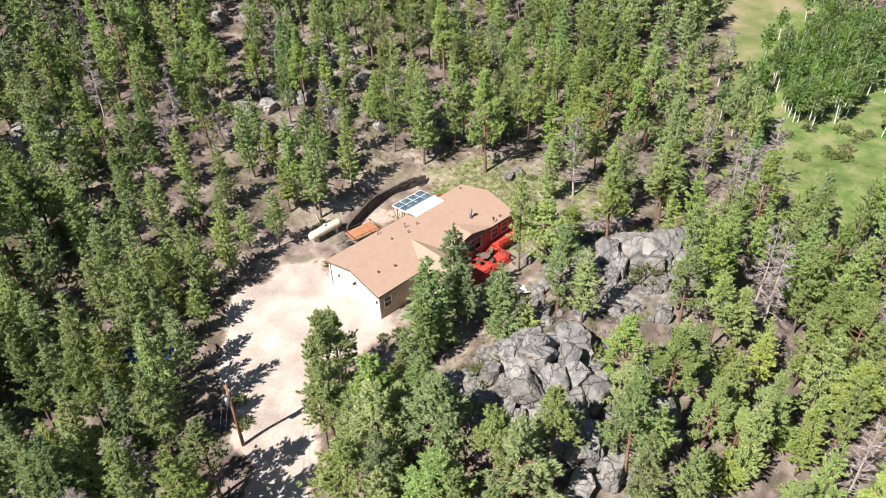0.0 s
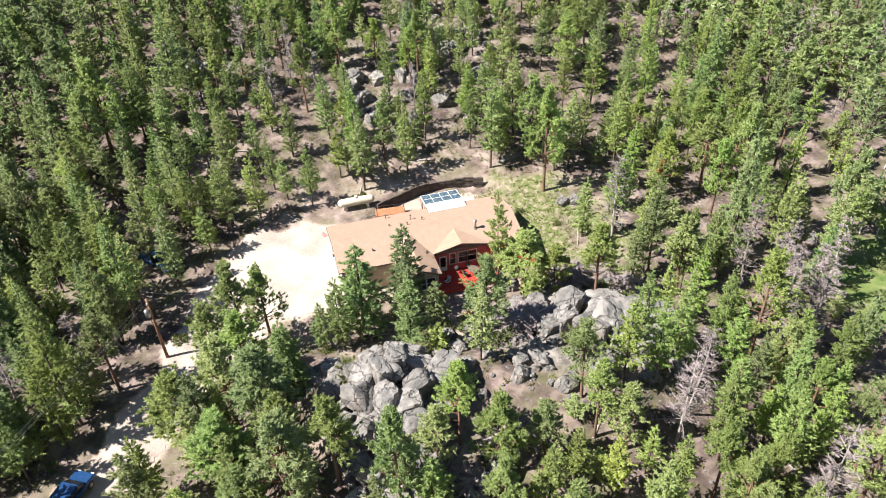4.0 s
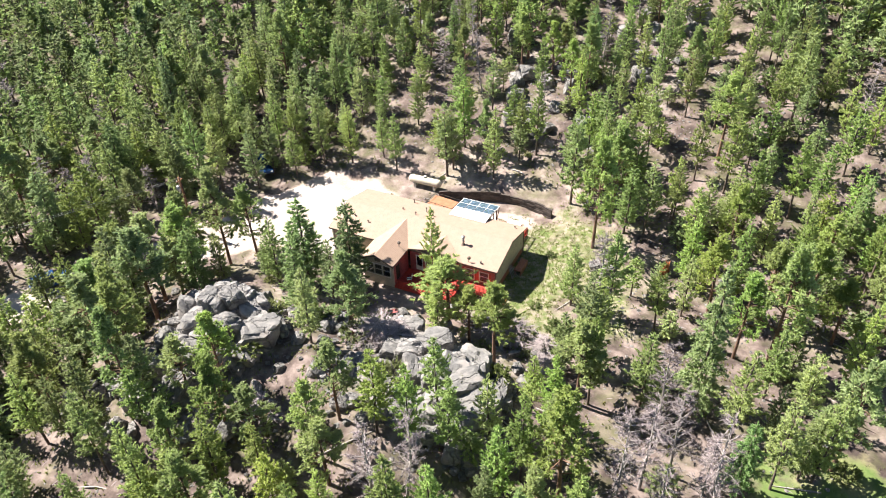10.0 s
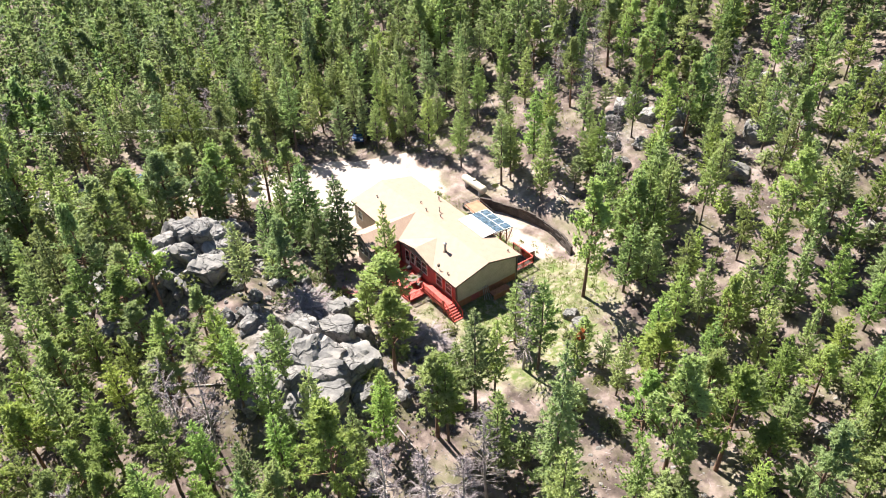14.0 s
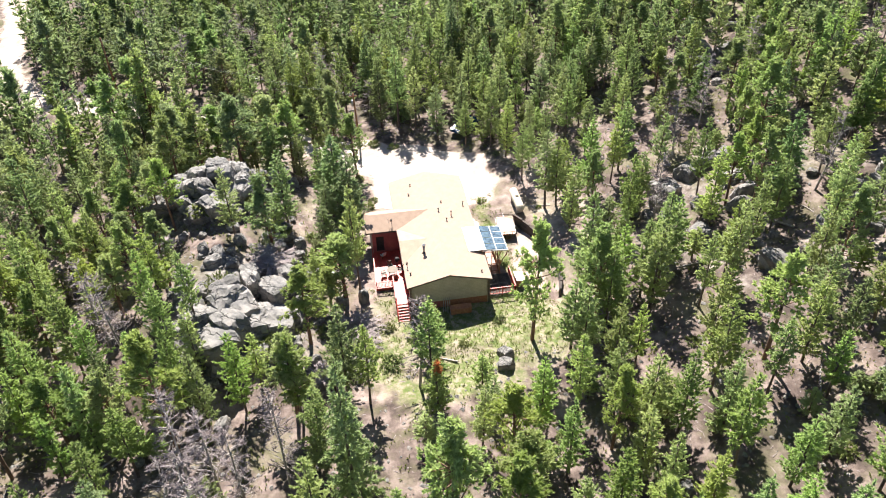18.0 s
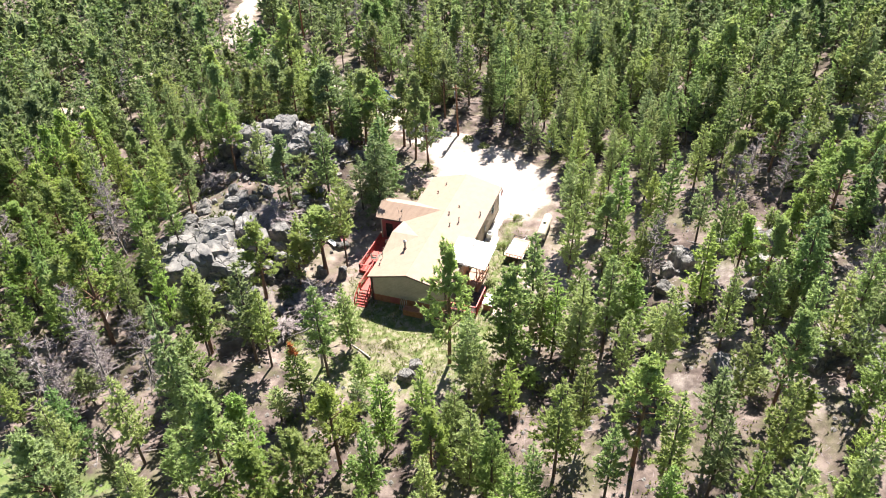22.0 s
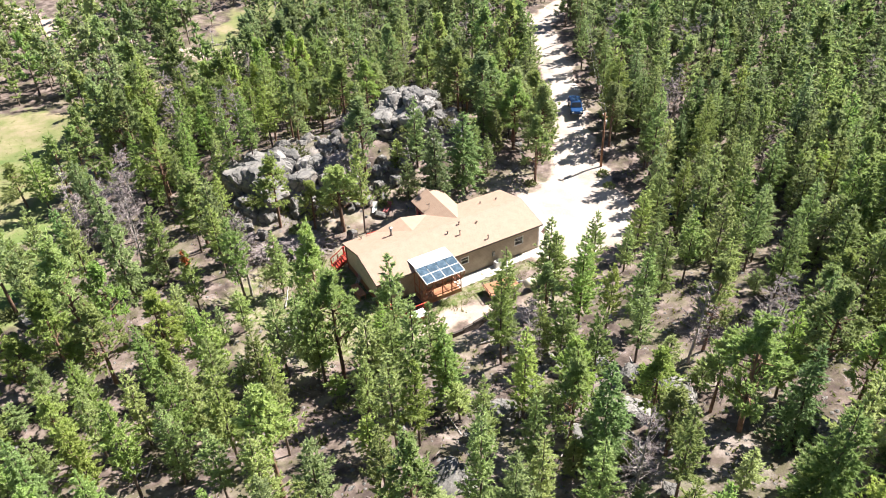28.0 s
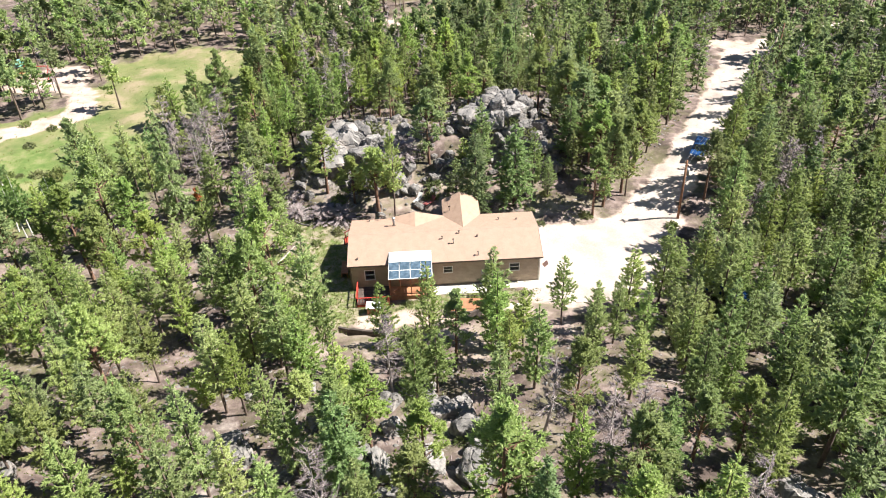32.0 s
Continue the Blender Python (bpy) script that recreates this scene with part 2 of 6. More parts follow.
M_SPRUCE = foliage("spruce_needles", (0.128, 0.190, 0.090), (0.285, 0.378, 0.170), (0.268, 0.342, 0.142), True)
M_FOREST = foliage("forest_needles", (0.118, 0.166, 0.079), (0.270, 0.344, 0.155), (0.250, 0.292, 0.122), False)
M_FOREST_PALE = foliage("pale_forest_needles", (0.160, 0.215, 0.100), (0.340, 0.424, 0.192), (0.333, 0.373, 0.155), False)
M_ASPEN = foliage("aspen_leaves", (0.10, 0.175, 0.052), (0.21, 0.31, 0.10), (0.185, 0.275, 0.085), False)
M_SHRUB = foliage("shrub_leaves", (0.10, 0.135, 0.05), (0.23, 0.27, 0.11), (0.25, 0.26, 0.13), True)
M_ASPENBARK = surface("aspen_bark", (0.40, 0.385, 0.35), (0.66, 0.64, 0.58), 2.0, 0.9, 14.0, 0.3)
M_TWIG = surface("purple_grey_twigs", (0.17, 0.135, 0.135), (0.36, 0.30, 0.30), 2.0, 0.95, 14.0, 0.2, vary=0.4)
M_RUST = foliage("rust_needles", (0.28, 0.09, 0.035), (0.46, 0.17, 0.07), (0.4, 0.14, 0.06), True)
M_GRASS = foliage("grass_blades", (0.085, 0.125, 0.032), (0.20, 0.235, 0.072), (0.23, 0.225, 0.085), False)


# ---- terrain ----
def smooth(a, b, x):
    u = np.clip((x - a) / (b - a), 0, 1)
    return u * u * (3 - 2 * u)


def inside_wall(x, y):
    """1 on the levelled yard that the retaining wall holds open."""
    edge = 13.3 - 0.035 * (x - 5) ** 2
    return smooth(0.25, -0.25, y - edge) * smooth(-6.5, -4.2, x) * smooth(13.5, 10.3, x)


def ground(x, y):
    x, y = np.asarray(x, float), np.asarray(y, float)
    z = -0.4 + 0.5 * smooth(11, 18, x) - 0.6 * smooth(14, 30, -x)
    north = 0.16 * (np.clip(y, 5, 14) - 5) + 0.27 * (np.clip(y, 14, 60) - 14) + 0.12 * (np.clip(y, 60, 400) - 60)
    z = z + north * (1 - inside_wall(x, y))
    z = z + 4.6 * np.exp(-((y + 24) / np.where(y > -24, 7.5, 12.0)) ** 2) * smooth(-24, -14, x) * smooth(22, 12, x)
    z = z + 2.3 * np.exp(-(((x + 9.6) / 3.8) ** 2 + ((y + 25.5) / 5.0) ** 2))
    z = z - 2.2 * smooth(-34, -90, y)
    far = smooth(14, 26, np.hypot(x, y * 1.3))
    z = z + far * (0.22 * np.sin(x * 0.31 + 1.3 * np.sin(y * 0.23)) + 0.18 * np.sin(y * 0.43 + x * 0.17) + 0.12 * np.sin(x * 0.9 + y * 0.7))
    hyp = np.hypot(x, y)
    return z + 22 * smooth(170, 600, hyp)


def gz(x, y):
    return float(ground(x, y))


def near_line(x, y, pts):
    """Distance from (x, y) to a line through pts."""
    best = np.full(np.shape(x), 1e9)
    for (ax, ay), (bx, by) in zip(pts, pts[1:]):
        dx, dy = bx - ax, by - ay
        u = np.clip(((x - ax) * dx + (y - ay) * dy) / (dx * dx + dy * dy), 0, 1)
        best = np.minimum(best, np.hypot(x - ax - u * dx, y - ay - u * dy))
    return best


def in_poly(x, y, poly):
    """Signed reach into a polygon: positive inside."""
    inside = np.zeros(np.shape(x), bool)
    for (ax, ay), (bx, by) in zip(poly, poly[1:] + poly[:1]):
        inside ^= ((ay > y) != (by > y)) & (x < (bx - ax) * (y - ay) / (by - ay + 1e-12) + ax)
    d = near_line(x, y, poly + poly[:1])
    return np.where(inside, d, -d)


DRIVE = [(-23, -5), (-31, -15), (-38, -26), (-47, -41), (-58, -62), (-74, -72), (-110, -80), (-200, -110)]
APRON = [(-9.5, 7.6), (-13, 9.6), (-20, 9.2), (-25, 5), (-28, -1), (-30.5, -9), (-31, -15), (-26.5, -14), (-22.5, -8), (-19, -6), (-14, -6.2), (-10.6, -6.5), (-9, 0)]
MEADOW = [(120, 25), (94, 0), (68, -27), (54, -36), (46, -48), (46, -64)]
CLEARING = [(45, -22), (49, -19), (62, -11), (85, 4)]
HOLLOW = [(44, -60), (24, -65), (8, -71), (2, -84), (-10, -103), (-36, -111)]
PATHWAY = [(140, -10), (86, -30), (67, -37), (57, -45), (60, -54), (70, -64)]
FAR_ROAD = [(-60, -66), (-30, -75), (-2, -80), (11, -90), (27, -112), (40, -145)]


def zones(x, y):
    wob = 0.7 * np.sin(x * 0.7 + y * 0.4) + 0.5 * np.sin(y * 1.1 - x * 0.5) + 0.3 * np.sin(2.3 * x + 1.9 * y)
    drive = np.maximum(in_poly(x, y, APRON), 2.6 - near_line(x, y, DRIVE)) + 0.35 * wob
    pad = np.minimum.reduce([x + 11, 1.2 - x, y - 4, 5.9 - y])
    meadow = np.maximum(13.0 - near_line(x, y, MEADOW), np.maximum(5.0 - near_line(x, y, CLEARING), 4.5 - near_line(x, y, HOLLOW))) + 2.0 * wob
    trail = np.maximum(np.maximum(1.5 - near_line(x, y, PATHWAY), 2.2 - near_line(x, y, FAR_ROAD)), 6.5 - np.hypot(x - 69, y + 62)) + 0.2 * wob
    yard = np.maximum(4.3 - np.hypot((x - 12.6) * 0.95, (y - 1.0) * 0.6), np.maximum(1.3 - near_line(x, y, [(-8, 6.7), (-1, 7.0), (5, 7.6)]), 2.6 - np.hypot(x - 10.5, y - 8.5))) + 0.5 * wob
    yard = np.maximum(yard, 0.45 * np.minimum(1.0, 7.0 - np.hypot((x - 15.5) * 0.8, (y - 0.5) * 0.62)) + 0.5 * wob)
    return drive, pad, meadow, trail, yard


def bedrock(x, y):
    """How far bare granite shows through the soil, from 0 to 1."""
    west = 1.25 - np.hypot((x + 9.8) / 5.6, (y + 26.5) / 9.0)
    ridge = 1.25 - np.hypot((x - 9.8 - 0.25 * (y + 20)) / 7.2, (y + 20.5) / 6.6)
    slope = 0.42 * smooth(1.3, 0.75, np.hypot((x - 9) / 15.0, (y - 37) / 17.0)) * (0.6 + 0.4 * np.sin(x * 0.55 + 1.4 * np.sin(y * 0.31)) * np.sin(y * 0.47 + x * 0.2))
    return np.clip(np.maximum(np.maximum(west, ridge) * 1.5, slope), 0, 1)


# the ground: one sheet, fine in the middle and coarse out to the horizon
def axis_steps():
    a = [0.0]
    while a[-1] < 2600:
        r = a[-1]
        a.append(r + (0.6 if r < 42 else 0.6 + (r - 42) * 0.06))
    a = np.array(a)
    return np.concatenate([-a[:0:-1], a])


ax = axis_steps()
gx, gy = np.meshgrid(ax, ax, indexing="ij")
gv = np.stack([gx, gy, ground(gx, gy)], -1).reshape(-1, 3)
n_ax = len(ax)
ii, jj = np.meshgrid(np.arange(n_ax - 1), np.arange(n_ax - 1), indexing="ij")
q0 = (ii * n_ax + jj).ravel()
gf = np.stack([q0, q0 + n_ax, q0 + n_ax + 1, q0 + 1], 1)


def mesh_from(name, verts, faces, mat, smooth_shade=False):
    """A mesh from arrays of places and of triangles or quads."""
    me = bpy.data.meshes.new(name)
    verts, faces = np.asarray(verts, np.float32), np.asarray(faces, np.int32)
    k = faces.shape[1]
    me.vertices.add(len(verts))
    me.vertices.foreach_set("co", verts.ravel())
    me.loops.add(faces.size)
    me.loops.foreach_set("vertex_index", faces.ravel())
    me.polygons.add(len(faces))
    me.polygons.foreach_set("loop_start", np.arange(0, faces.size, k, dtype=np.int32))
    if smooth_shade:
        me.polygons.foreach_set("use_smooth", np.ones(len(faces), bool))
    me.update(calc_edges=True)
    me.materials.append(mat)
    return me


ground_me = mesh_from("ground", gv, gf, M_GROUND, True)
z_drive, z_pad, z_meadow, z_trail, z_yard = zones(gv[:, 0], gv[:, 1])
for key, values in (("gravel", smooth(-1.6, 1.0, np.maximum(np.maximum(z_drive, z_trail + 0.5), 1.0 - near_line(gv[:, 0], gv[:, 1], [(8.0, 9.8), (3, 9.5), (-0.5, 10.8)])))), ("meadow", smooth(-4, 3, z_meadow)),
                    ("bare", smooth(24, 13, np.hypot((gv[:, 0] - 2) * 0.82, gv[:, 1] - 1))), ("grass", 0.85 * smooth(-1.5, 1.5, z_yard)), ("rock", bedrock(gv[:, 0], gv[:, 1])), ("lush", 0.9 * smooth(15, 8, near_line(gv[:, 0], gv[:, 1], [(44, -24), (52, -26), (66, -17), (95, -6)])) * smooth(-6, 0, z_meadow))):
    att = ground_me.attributes.new(key, "FLOAT", "POINT")
    att.data.foreach_set("value", values.astype(np.float32))
tagged(new("ground", ground_me), "pinkish forest soil with pine litter, grass and meadow", "ground", kind="structure")


def sheet(name, test, x0, x1, y0, y1, step, lift, mat, label):
    """A thin sheet over the ground wherever test(x, y) is above nought."""
    xs, ys = np.arange(x0, x1, step), np.arange(y0, y1, step)
    X, Y = np.meshgrid(xs, ys, indexing="ij")
    V = np.stack([X, Y, ground(X, Y) + lift], -1).reshape(-1, 3)
    i, j = np.meshgrid(np.arange(len(xs) - 1), np.arange(len(ys) - 1), indexing="ij")
    q = (i * len(ys) + j).ravel()
    mid_x, mid_y = V[q, 0] + step / 2, V[q, 1] + step / 2
    q = q[test(mid_x, mid_y) > 0]
    f = np.stack([q, q + len(ys), q + len(ys) + 1, q + 1], 1)
    used, inv = np.unique(f, return_inverse=True)
    return tagged(new(name, mesh_from(name, V[used], inv.reshape(-1, 4), mat, True)), label, "road", kind="structure")


sheet("driveway", lambda x, y: zones(x, y)[0], -115, -8, -90, 12, 0.3, 0.035, M_DRIVE, "pale dusty gravel driveway and parking apron")


# ---- building helpers ----
def part(name, bm, mat, parent, label="", smooth_shade=False):
    """Links a bmesh as one mesh under a thing or a part; its places are given in the world."""
    root = parent
    while root.parent:
        root = root.parent
    if isinstance(bm, bmesh.types.BMesh):
        bmesh.ops.translate(bm, verts=bm.verts, vec=-Vector(root.location))
        bmesh.ops.recalc_face_normals(bm, faces=bm.faces)
        me = bpy.data.meshes.new(name)
        bm.to_mesh(me)
        bm.free()
        me.materials.append(mat)
        if smooth_shade:
            me.polygons.foreach_set("use_smooth", np.ones(len(me.polygons), bool))
    else:
        me = bm
    ob = new(name, me)
    ob.parent = parent
    if label:
        tagged(ob, label)
    return ob


def thing(name, at, label, category, group="", kind=""):
    ob = new(name)
    ob.location = at
    ob.empty_display_size = 0.2
    return tagged(ob, label, category, group, kind)


def box(bm, x0, x1, y0, y1, z0, z1, bevel=0.0):
    r = bmesh.ops.create_cube(bm, size=1.0, matrix=Matrix.LocRotScale(((x0 + x1) / 2, (y0 + y1) / 2, (z0 + z1) / 2), None, (abs(x1 - x0), abs(y1 - y0), abs(z1 - z0))))
    if bevel:
        es = list({e for v in r["verts"] for e in v.link_edges})
        bmesh.ops.bevel(bm, geom=es, offset=bevel, segments=2, affect="EDGES")
    return bm


def boxed(*a, **k):
    return box(bmesh.new(), *a, **k)


def bar(bm, a, b, w, h=None):
    """A square bar from a to b."""
    a, b = Vector(a), Vector(b)
    d = b - a
    m = Matrix.Translation((a + b) / 2) @ d.to_track_quat("Z", "Y").to_matrix().to_4x4() @ Matrix.Diagonal((w, h or w, d.length, 1))
    bmesh.ops.create_cube(bm, size=1.0, matrix=m)
    return bm


def rod(bm, a, b, r0, r1=None, seg=8):
    a, b = Vector(a), Vector(b)
    d = b - a
    m = Matrix.Translation((a + b) / 2) @ d.to_track_quat("Z", "Y").to_matrix().to_4x4()
    bmesh.ops.create_cone(bm, cap_ends=True, segments=seg, radius1=r0, radius2=r0 if r1 is None else r1, depth=d.length, matrix=m)
    return bm


def prism(pts, vec):
    """A solid from a flat outline of 3D places, pushed along vec."""
    bm = bmesh.new()
    vs = [bm.verts.new(p) for p in pts]
    f = bm.faces.new(vs)
    r = bmesh.ops.extrude_face_region(bm, geom=[f])
    bmesh.ops.translate(bm, verts=[v for v in r["geom"] if isinstance(v, bmesh.types.BMVert)], vec=vec)
    return bm


def wall_bm(axis, at, u0, u1, z0, z1, thick, holes=()):
    """A wall along x (axis 'x', at a y) or along y, with openings (u0, u1, z0, z1) that go through."""
    bm = bmesh.new()
    us = sorted({u0, u1, *[h[0] for h in holes], *[h[1] for h in holes]})
    zs = sorted({z0, z1, *[h[2] for h in holes], *[h[3] for h in holes]})
    for a, b in zip(us, us[1:]):
        for c, d in zip(zs, zs[1:]):
            if any(h[0] <= a and b <= h[1] and h[2] <= c and d <= h[3] for h in holes):
                continue
            if axis == "x":
                box(bm, a, b, at, at + thick, c, d)
            else:
                box(bm, at, at + thick, a, b, c, d)
    bmesh.ops.remove_doubles(bm, verts=bm.verts, dist=0.001)
    return bm


def window(parent, axis, at, out, hole, mat=None, cols=1, rows=2, name="window", label="white-framed window with dark glass"):
    """A window in an opening: frame proud of the wall, bars, pane."""
    u0, u1, z0, z1 = hole
    mat = mat or M_WHITE
    t = 0.09

    def b(bm, a0, a1, c0, c1, d0, d1):
        lo, hi = sorted((at + out * d0, at + out * d1))
        return box(bm, a0, a1, lo, hi, c0, c1) if axis == "x" else box(bm, lo, hi, a0, a1, c0, c1)
    fr = bmesh.new()
    b(fr, u0 - t, u1 + t, z1, z1 + t, -0.05, 0.04), b(fr, u0 - t, u1 + t, z0 - t, z0, -0.05, 0.05)
    b(fr, u0 - t, u0, z0, z1, -0.05, 0.04), b(fr, u1, u1 + t, z0, z1, -0.05, 0.04)
    w = part(name, fr, mat, parent, label)
    ba = bmesh.new()
    for i in range(1, cols):
        u = u0 + (u1 - u0) * i / cols
        b(ba, u - 0.03, u + 0.03, z0, z1, -0.06, 0.0)
    for j in range(1, rows):
        z = z0 + (z1 - z0) * j / rows
        b(ba, u0, u1, z - 0.03, z + 0.03, -0.07, -0.01)
    if cols > 1 or rows > 1:
        part("glazing_bar", ba, mat, w)
    else:
        ba.free()
    p = part("pane", b(bmesh.new(), u0, u1, z0, z1, -0.1, -0.085), M_GLASS, w)
    p.visible_shadow = False
    return w


# ---- the house ----
XW, XE, YS, YN = -10.85, 9.75, -4.2, 4.2     # outer wall faces
RW, RE, EAVE, RIDGE = -11.15, 10.02, 3.0, 4.12   # roof ends, heights
BASE = -0.55
house = thing("house", (0, 0, BASE), "long beige single-storey house with a tan shingle roof", "house")
n_holes = [(7.2, 8.2, 0.9, 2.1), (-1.3, -0.4, 1.35, 2.1), (-8.6, -7.6, 1.2, 2.1)]
s_holes = [(7.9, 8.9, 1.0, 2.2), (6.2, 7.2, 1.0, 2.2), (2.3, 3.3, 0.95, 2.35), (3.4, 4.4, 0.95, 2.35), (1.3, 1.95, 0.95, 2.35), (0.05, 0.95, 0.1, 2.2)]
sw_holes = [(-10.2, -9.3, 0.9, 2.0)]
wall_n = part("wall", wall_bm("x", YN - 0.18, XW, XE, BASE, 2.92, 0.18, n_holes), M_SIDING, house, "beige lap-sided north wall")
wall_e = part("wall", wall_bm("y", XE - 0.18, YS, YN, 0.55, 2.92, 0.18), M_SIDING_PALE, house, "pale lap-sided gable wall")
part("gable", prism([(XE - 0.18, YS, 2.92), (XE - 0.18, YN, 2.92), (XE - 0.18, 0, 3.97)], (0.18, 0, 0)), M_SIDING_PALE, house)
part("skirting", boxed(XE - 0.3, XE - 0.05, YS + 0.03, YN - 0.03, BASE - 0.1, 0.55), M_REDWOOD, house, "dark reddish timber skirting")
part("red_panel", boxed(XE - 0.05, XE - 0.02, -2.2, -1.1, -0.2, 0.5), M_RED_WALL, house, "red crawl-space hatch")
wall_s = part("wall", wall_bm("x", YS, -0.65, XE, BASE, 2.92, 0.18, s_holes), M_RED_WALL, house, "dull red lap-sided wall behind the deck")
wall_sw = part("wall", wall_bm("x", YS, XW, -4.7, BASE, 2.92, 0.18, sw_holes), M_SIDING, house, "beige south wall of the garage end")
garage_hole = (-3.2, 1.8, BASE, 1.9)
wall_w = part("wall", wall_bm("y", XW, YS, YN, BASE, 2.92, 0.18, [garage_hole]), M_GARAGE, house, "sunlit white gable wall of the garage")
part("gable", prism([(XW, YS, 2.92), (XW, YN, 2.92), (XW, 0, 3.97)], (0.18, 0, 0)), M_GARAGE, house)
gdoor = part("garage_door", boxed(XW + 0.1, XW + 0.16, -3.2, 1.8, BASE, 1.9), M_GARAGE, house, "white panelled garage door")
for k in range(1, 4):
    part("door_panel_rail", boxed(XW + 0.075, XW + 0.1, -3.2, 1.8, BASE + 0.6 * k, BASE + 0.6 * k + 0.05), M_WHITE, gdoor)
for y in (-3.8, 2.6):
    part("wall_lamp", boxed(XW - 0.14, XW, y - 0.09, y + 0.09, 1.6, 1.95, bevel=0.02), M_BLACK, house, "small black wall lamp")
for h in n_holes:
    window(house, "x", YN, 1, h)
for h in s_holes[:5]:
    window(house, "x", YS, -1, h, mat=M_WHITE, label="white-framed window looking onto the deck")
for u0, u1 in ((7.9, 8.9), (6.2, 7.2)):
    for u in (u0 - 0.34, u1 + 0.1):
        part("shutter", boxed(u, u + 0.24, YS - 0.035, YS - 0.003, 0.95, 2.25), M_RED_RAIL, house, "dark red shutter")
door = part("door", boxed(0.05, 0.95, YS + 0.03, YS + 0.09, 0.1, 2.2), M_WHITE, house, "white glazed deck door")
part("pane", boxed(0.2, 0.8, YS + 0.015, YS + 0.03, 0.7, 2.0), M_CARGLASS, door)
part("door_handle", boxed(0.84, 0.9, YS - 0.02, YS + 0.03, 1.05, 1.22), M_STEEL, door)
for h in sw_holes:
    window(house, "x", YS, -1, h)
for x in (XW, XE):
    for y in (YS, YN):
        part("corner_trim", boxed(x - 0.07, x + 0.07, y - 0.07, y + 0.07, BASE, 2.9), M_FASCIA if x > 0 else M_WHITE, house)
floor_in = part("floor", boxed(XW + 0.18, XE - 0.18, YS + 0.18, YN - 0.18, 0.3, 0.45), M_INTERIOR, house, "plain interior floor")
part("inner_wall", boxed(-5.0, -4.85, YS + 0.18, YN - 0.18, 0.45, 2.9), M_INTERIOR, house)
part("inner_wall", boxed(-4.85, XE - 0.2, -0.1, 0.1, 0.45, 2.9), M_INTERIOR, house)
SL = (RIDGE - EAVE) / 4.5


def roof_slab(name, a, b, c, d, mat, label, thick=0.16):
    """A sloping slab on the outline a b c d, its thickness downward."""
    return part(name, prism([a, b, c, d], (0, 0, -thick)), mat, house, label)


roof_n = roof_slab("roof", (RW, 0, RIDGE), (RE, 0, RIDGE), (RE, 4.5, EAVE), (RW, 4.5, EAVE), M_SHINGLE, "sun-bleached tan shingle roof slope")
roof_s = roof_slab("roof", (RW, 0, RIDGE), (RE, 0, RIDGE), (RE, -4.5, EAVE), (RW, -4.5, EAVE), M_SHINGLE, "sun-bleached tan shingle roof slope")
part("ridge_cap", prism([(RW, -0.16, RIDGE - 0.028), (RW, 0, RIDGE + 0.014), (RW, 0.16, RIDGE - 0.028)], (RE - RW, 0, 0)), M_SHINGLE, roof_n)
for s in (-1, 1):
    part("fascia", prism([(RW, s * 4.5, EAVE - 0.01), (RW, s * 4.53, EAVE - 0.01), (RW, s * 4.53, EAVE - 0.18), (RW, s * 4.5, EAVE - 0.18)], (RE - RW, 0, 0)), M_FASCIA, roof_n)
    for x in (RW, RE - 0.03):
        part("barge_board", prism([(x, 0, RIDGE - 0.01), (x, s * 4.5, EAVE - 0.01), (x, s * 4.5, EAVE - 0.19), (x, 0, RIDGE - 0.19)], (0.05 if x > 0 else -0.05, 0, 0)), M_FASCIA, roof_n)
# front wing with its own gable
WX0, WX1, WXR, WZ = -5.05, -0.65, -2.85, 4.0
roof_slab("wing_roof", (WXR, -8.1, WZ), (WXR, -0.4, WZ), (WX0, -0.4, EAVE), (WX0, -8.1, EAVE), M_SHINGLE_X, "tan shingle slope of the front wing")
roof_slab("wing_roof", (WXR, -8.1, WZ), (WXR, -0.4, WZ), (WX1, -0.4, EAVE), (WX1, -8.1, EAVE), M_SHINGLE_X, "tan shingle slope of the front wing")
for s, x in ((-1, WX0), (1, WX1)):
    part("barge_board", prism([(WXR, -8.1, WZ - 0.01), (x, -8.1, EAVE - 0.01), (x, -8.1, EAVE - 0.2), (WXR, -8.1, WZ - 0.2)], (0, -0.05, 0)), M_FASCIA, house)
    part("fascia", boxed(x - 0.02, x + 0.02, -8.1, -4.55, EAVE - 0.19, EAVE - 0.02), M_FASCIA, house)
wing_holes = [(-4.35, -3.45, 0.95, 2.35), (-3.3, -2.4, 0.95, 2.35), (-2.25, -1.35, 0.95, 2.35)]
part("wing_wall", wall_bm("x", -7.6, WX0 + 0.3, WX1 - 0.3, BASE, 2.9, 0.18, wing_holes), M_SIDING_PALE, house, "grey-beige front wall of the wing")
part("wing_gable", prism([(WX0 + 0.3, -7.6, 2.9), (WX1 - 0.3, -7.6, 2.9), (WXR, -7.6, 3.75)], (0, 0.18, 0)), M_SIDING_PALE, house)
part("wing_wall", wall_bm("y", WX0 + 0.3, -7.42, YS, BASE, 2.9, 0.18), M_SIDING_PALE, house)
wing_e = [(-7.0, -6.1, 0.1, 2.15)]
part("wing_wall", wall_bm("y", WX1 - 0.48, -7.42, YS, BASE, 2.9, 0.18, wing_e), M_RED_WALL, house)
wdoor = part("door", boxed(WX1 - 0.44, WX1 - 0.38, -7.0, -6.1, 0.1, 2.15), M_DARK, house, "dark glazed side door")
for h in wing_holes:
    window(house, "x", -7.6, -1, h, cols=1, rows=2)
part("vent_grille", boxed(-3.2, -2.5, -7.64, -7.6, 2.75, 3.15), M_FASCIA, house)
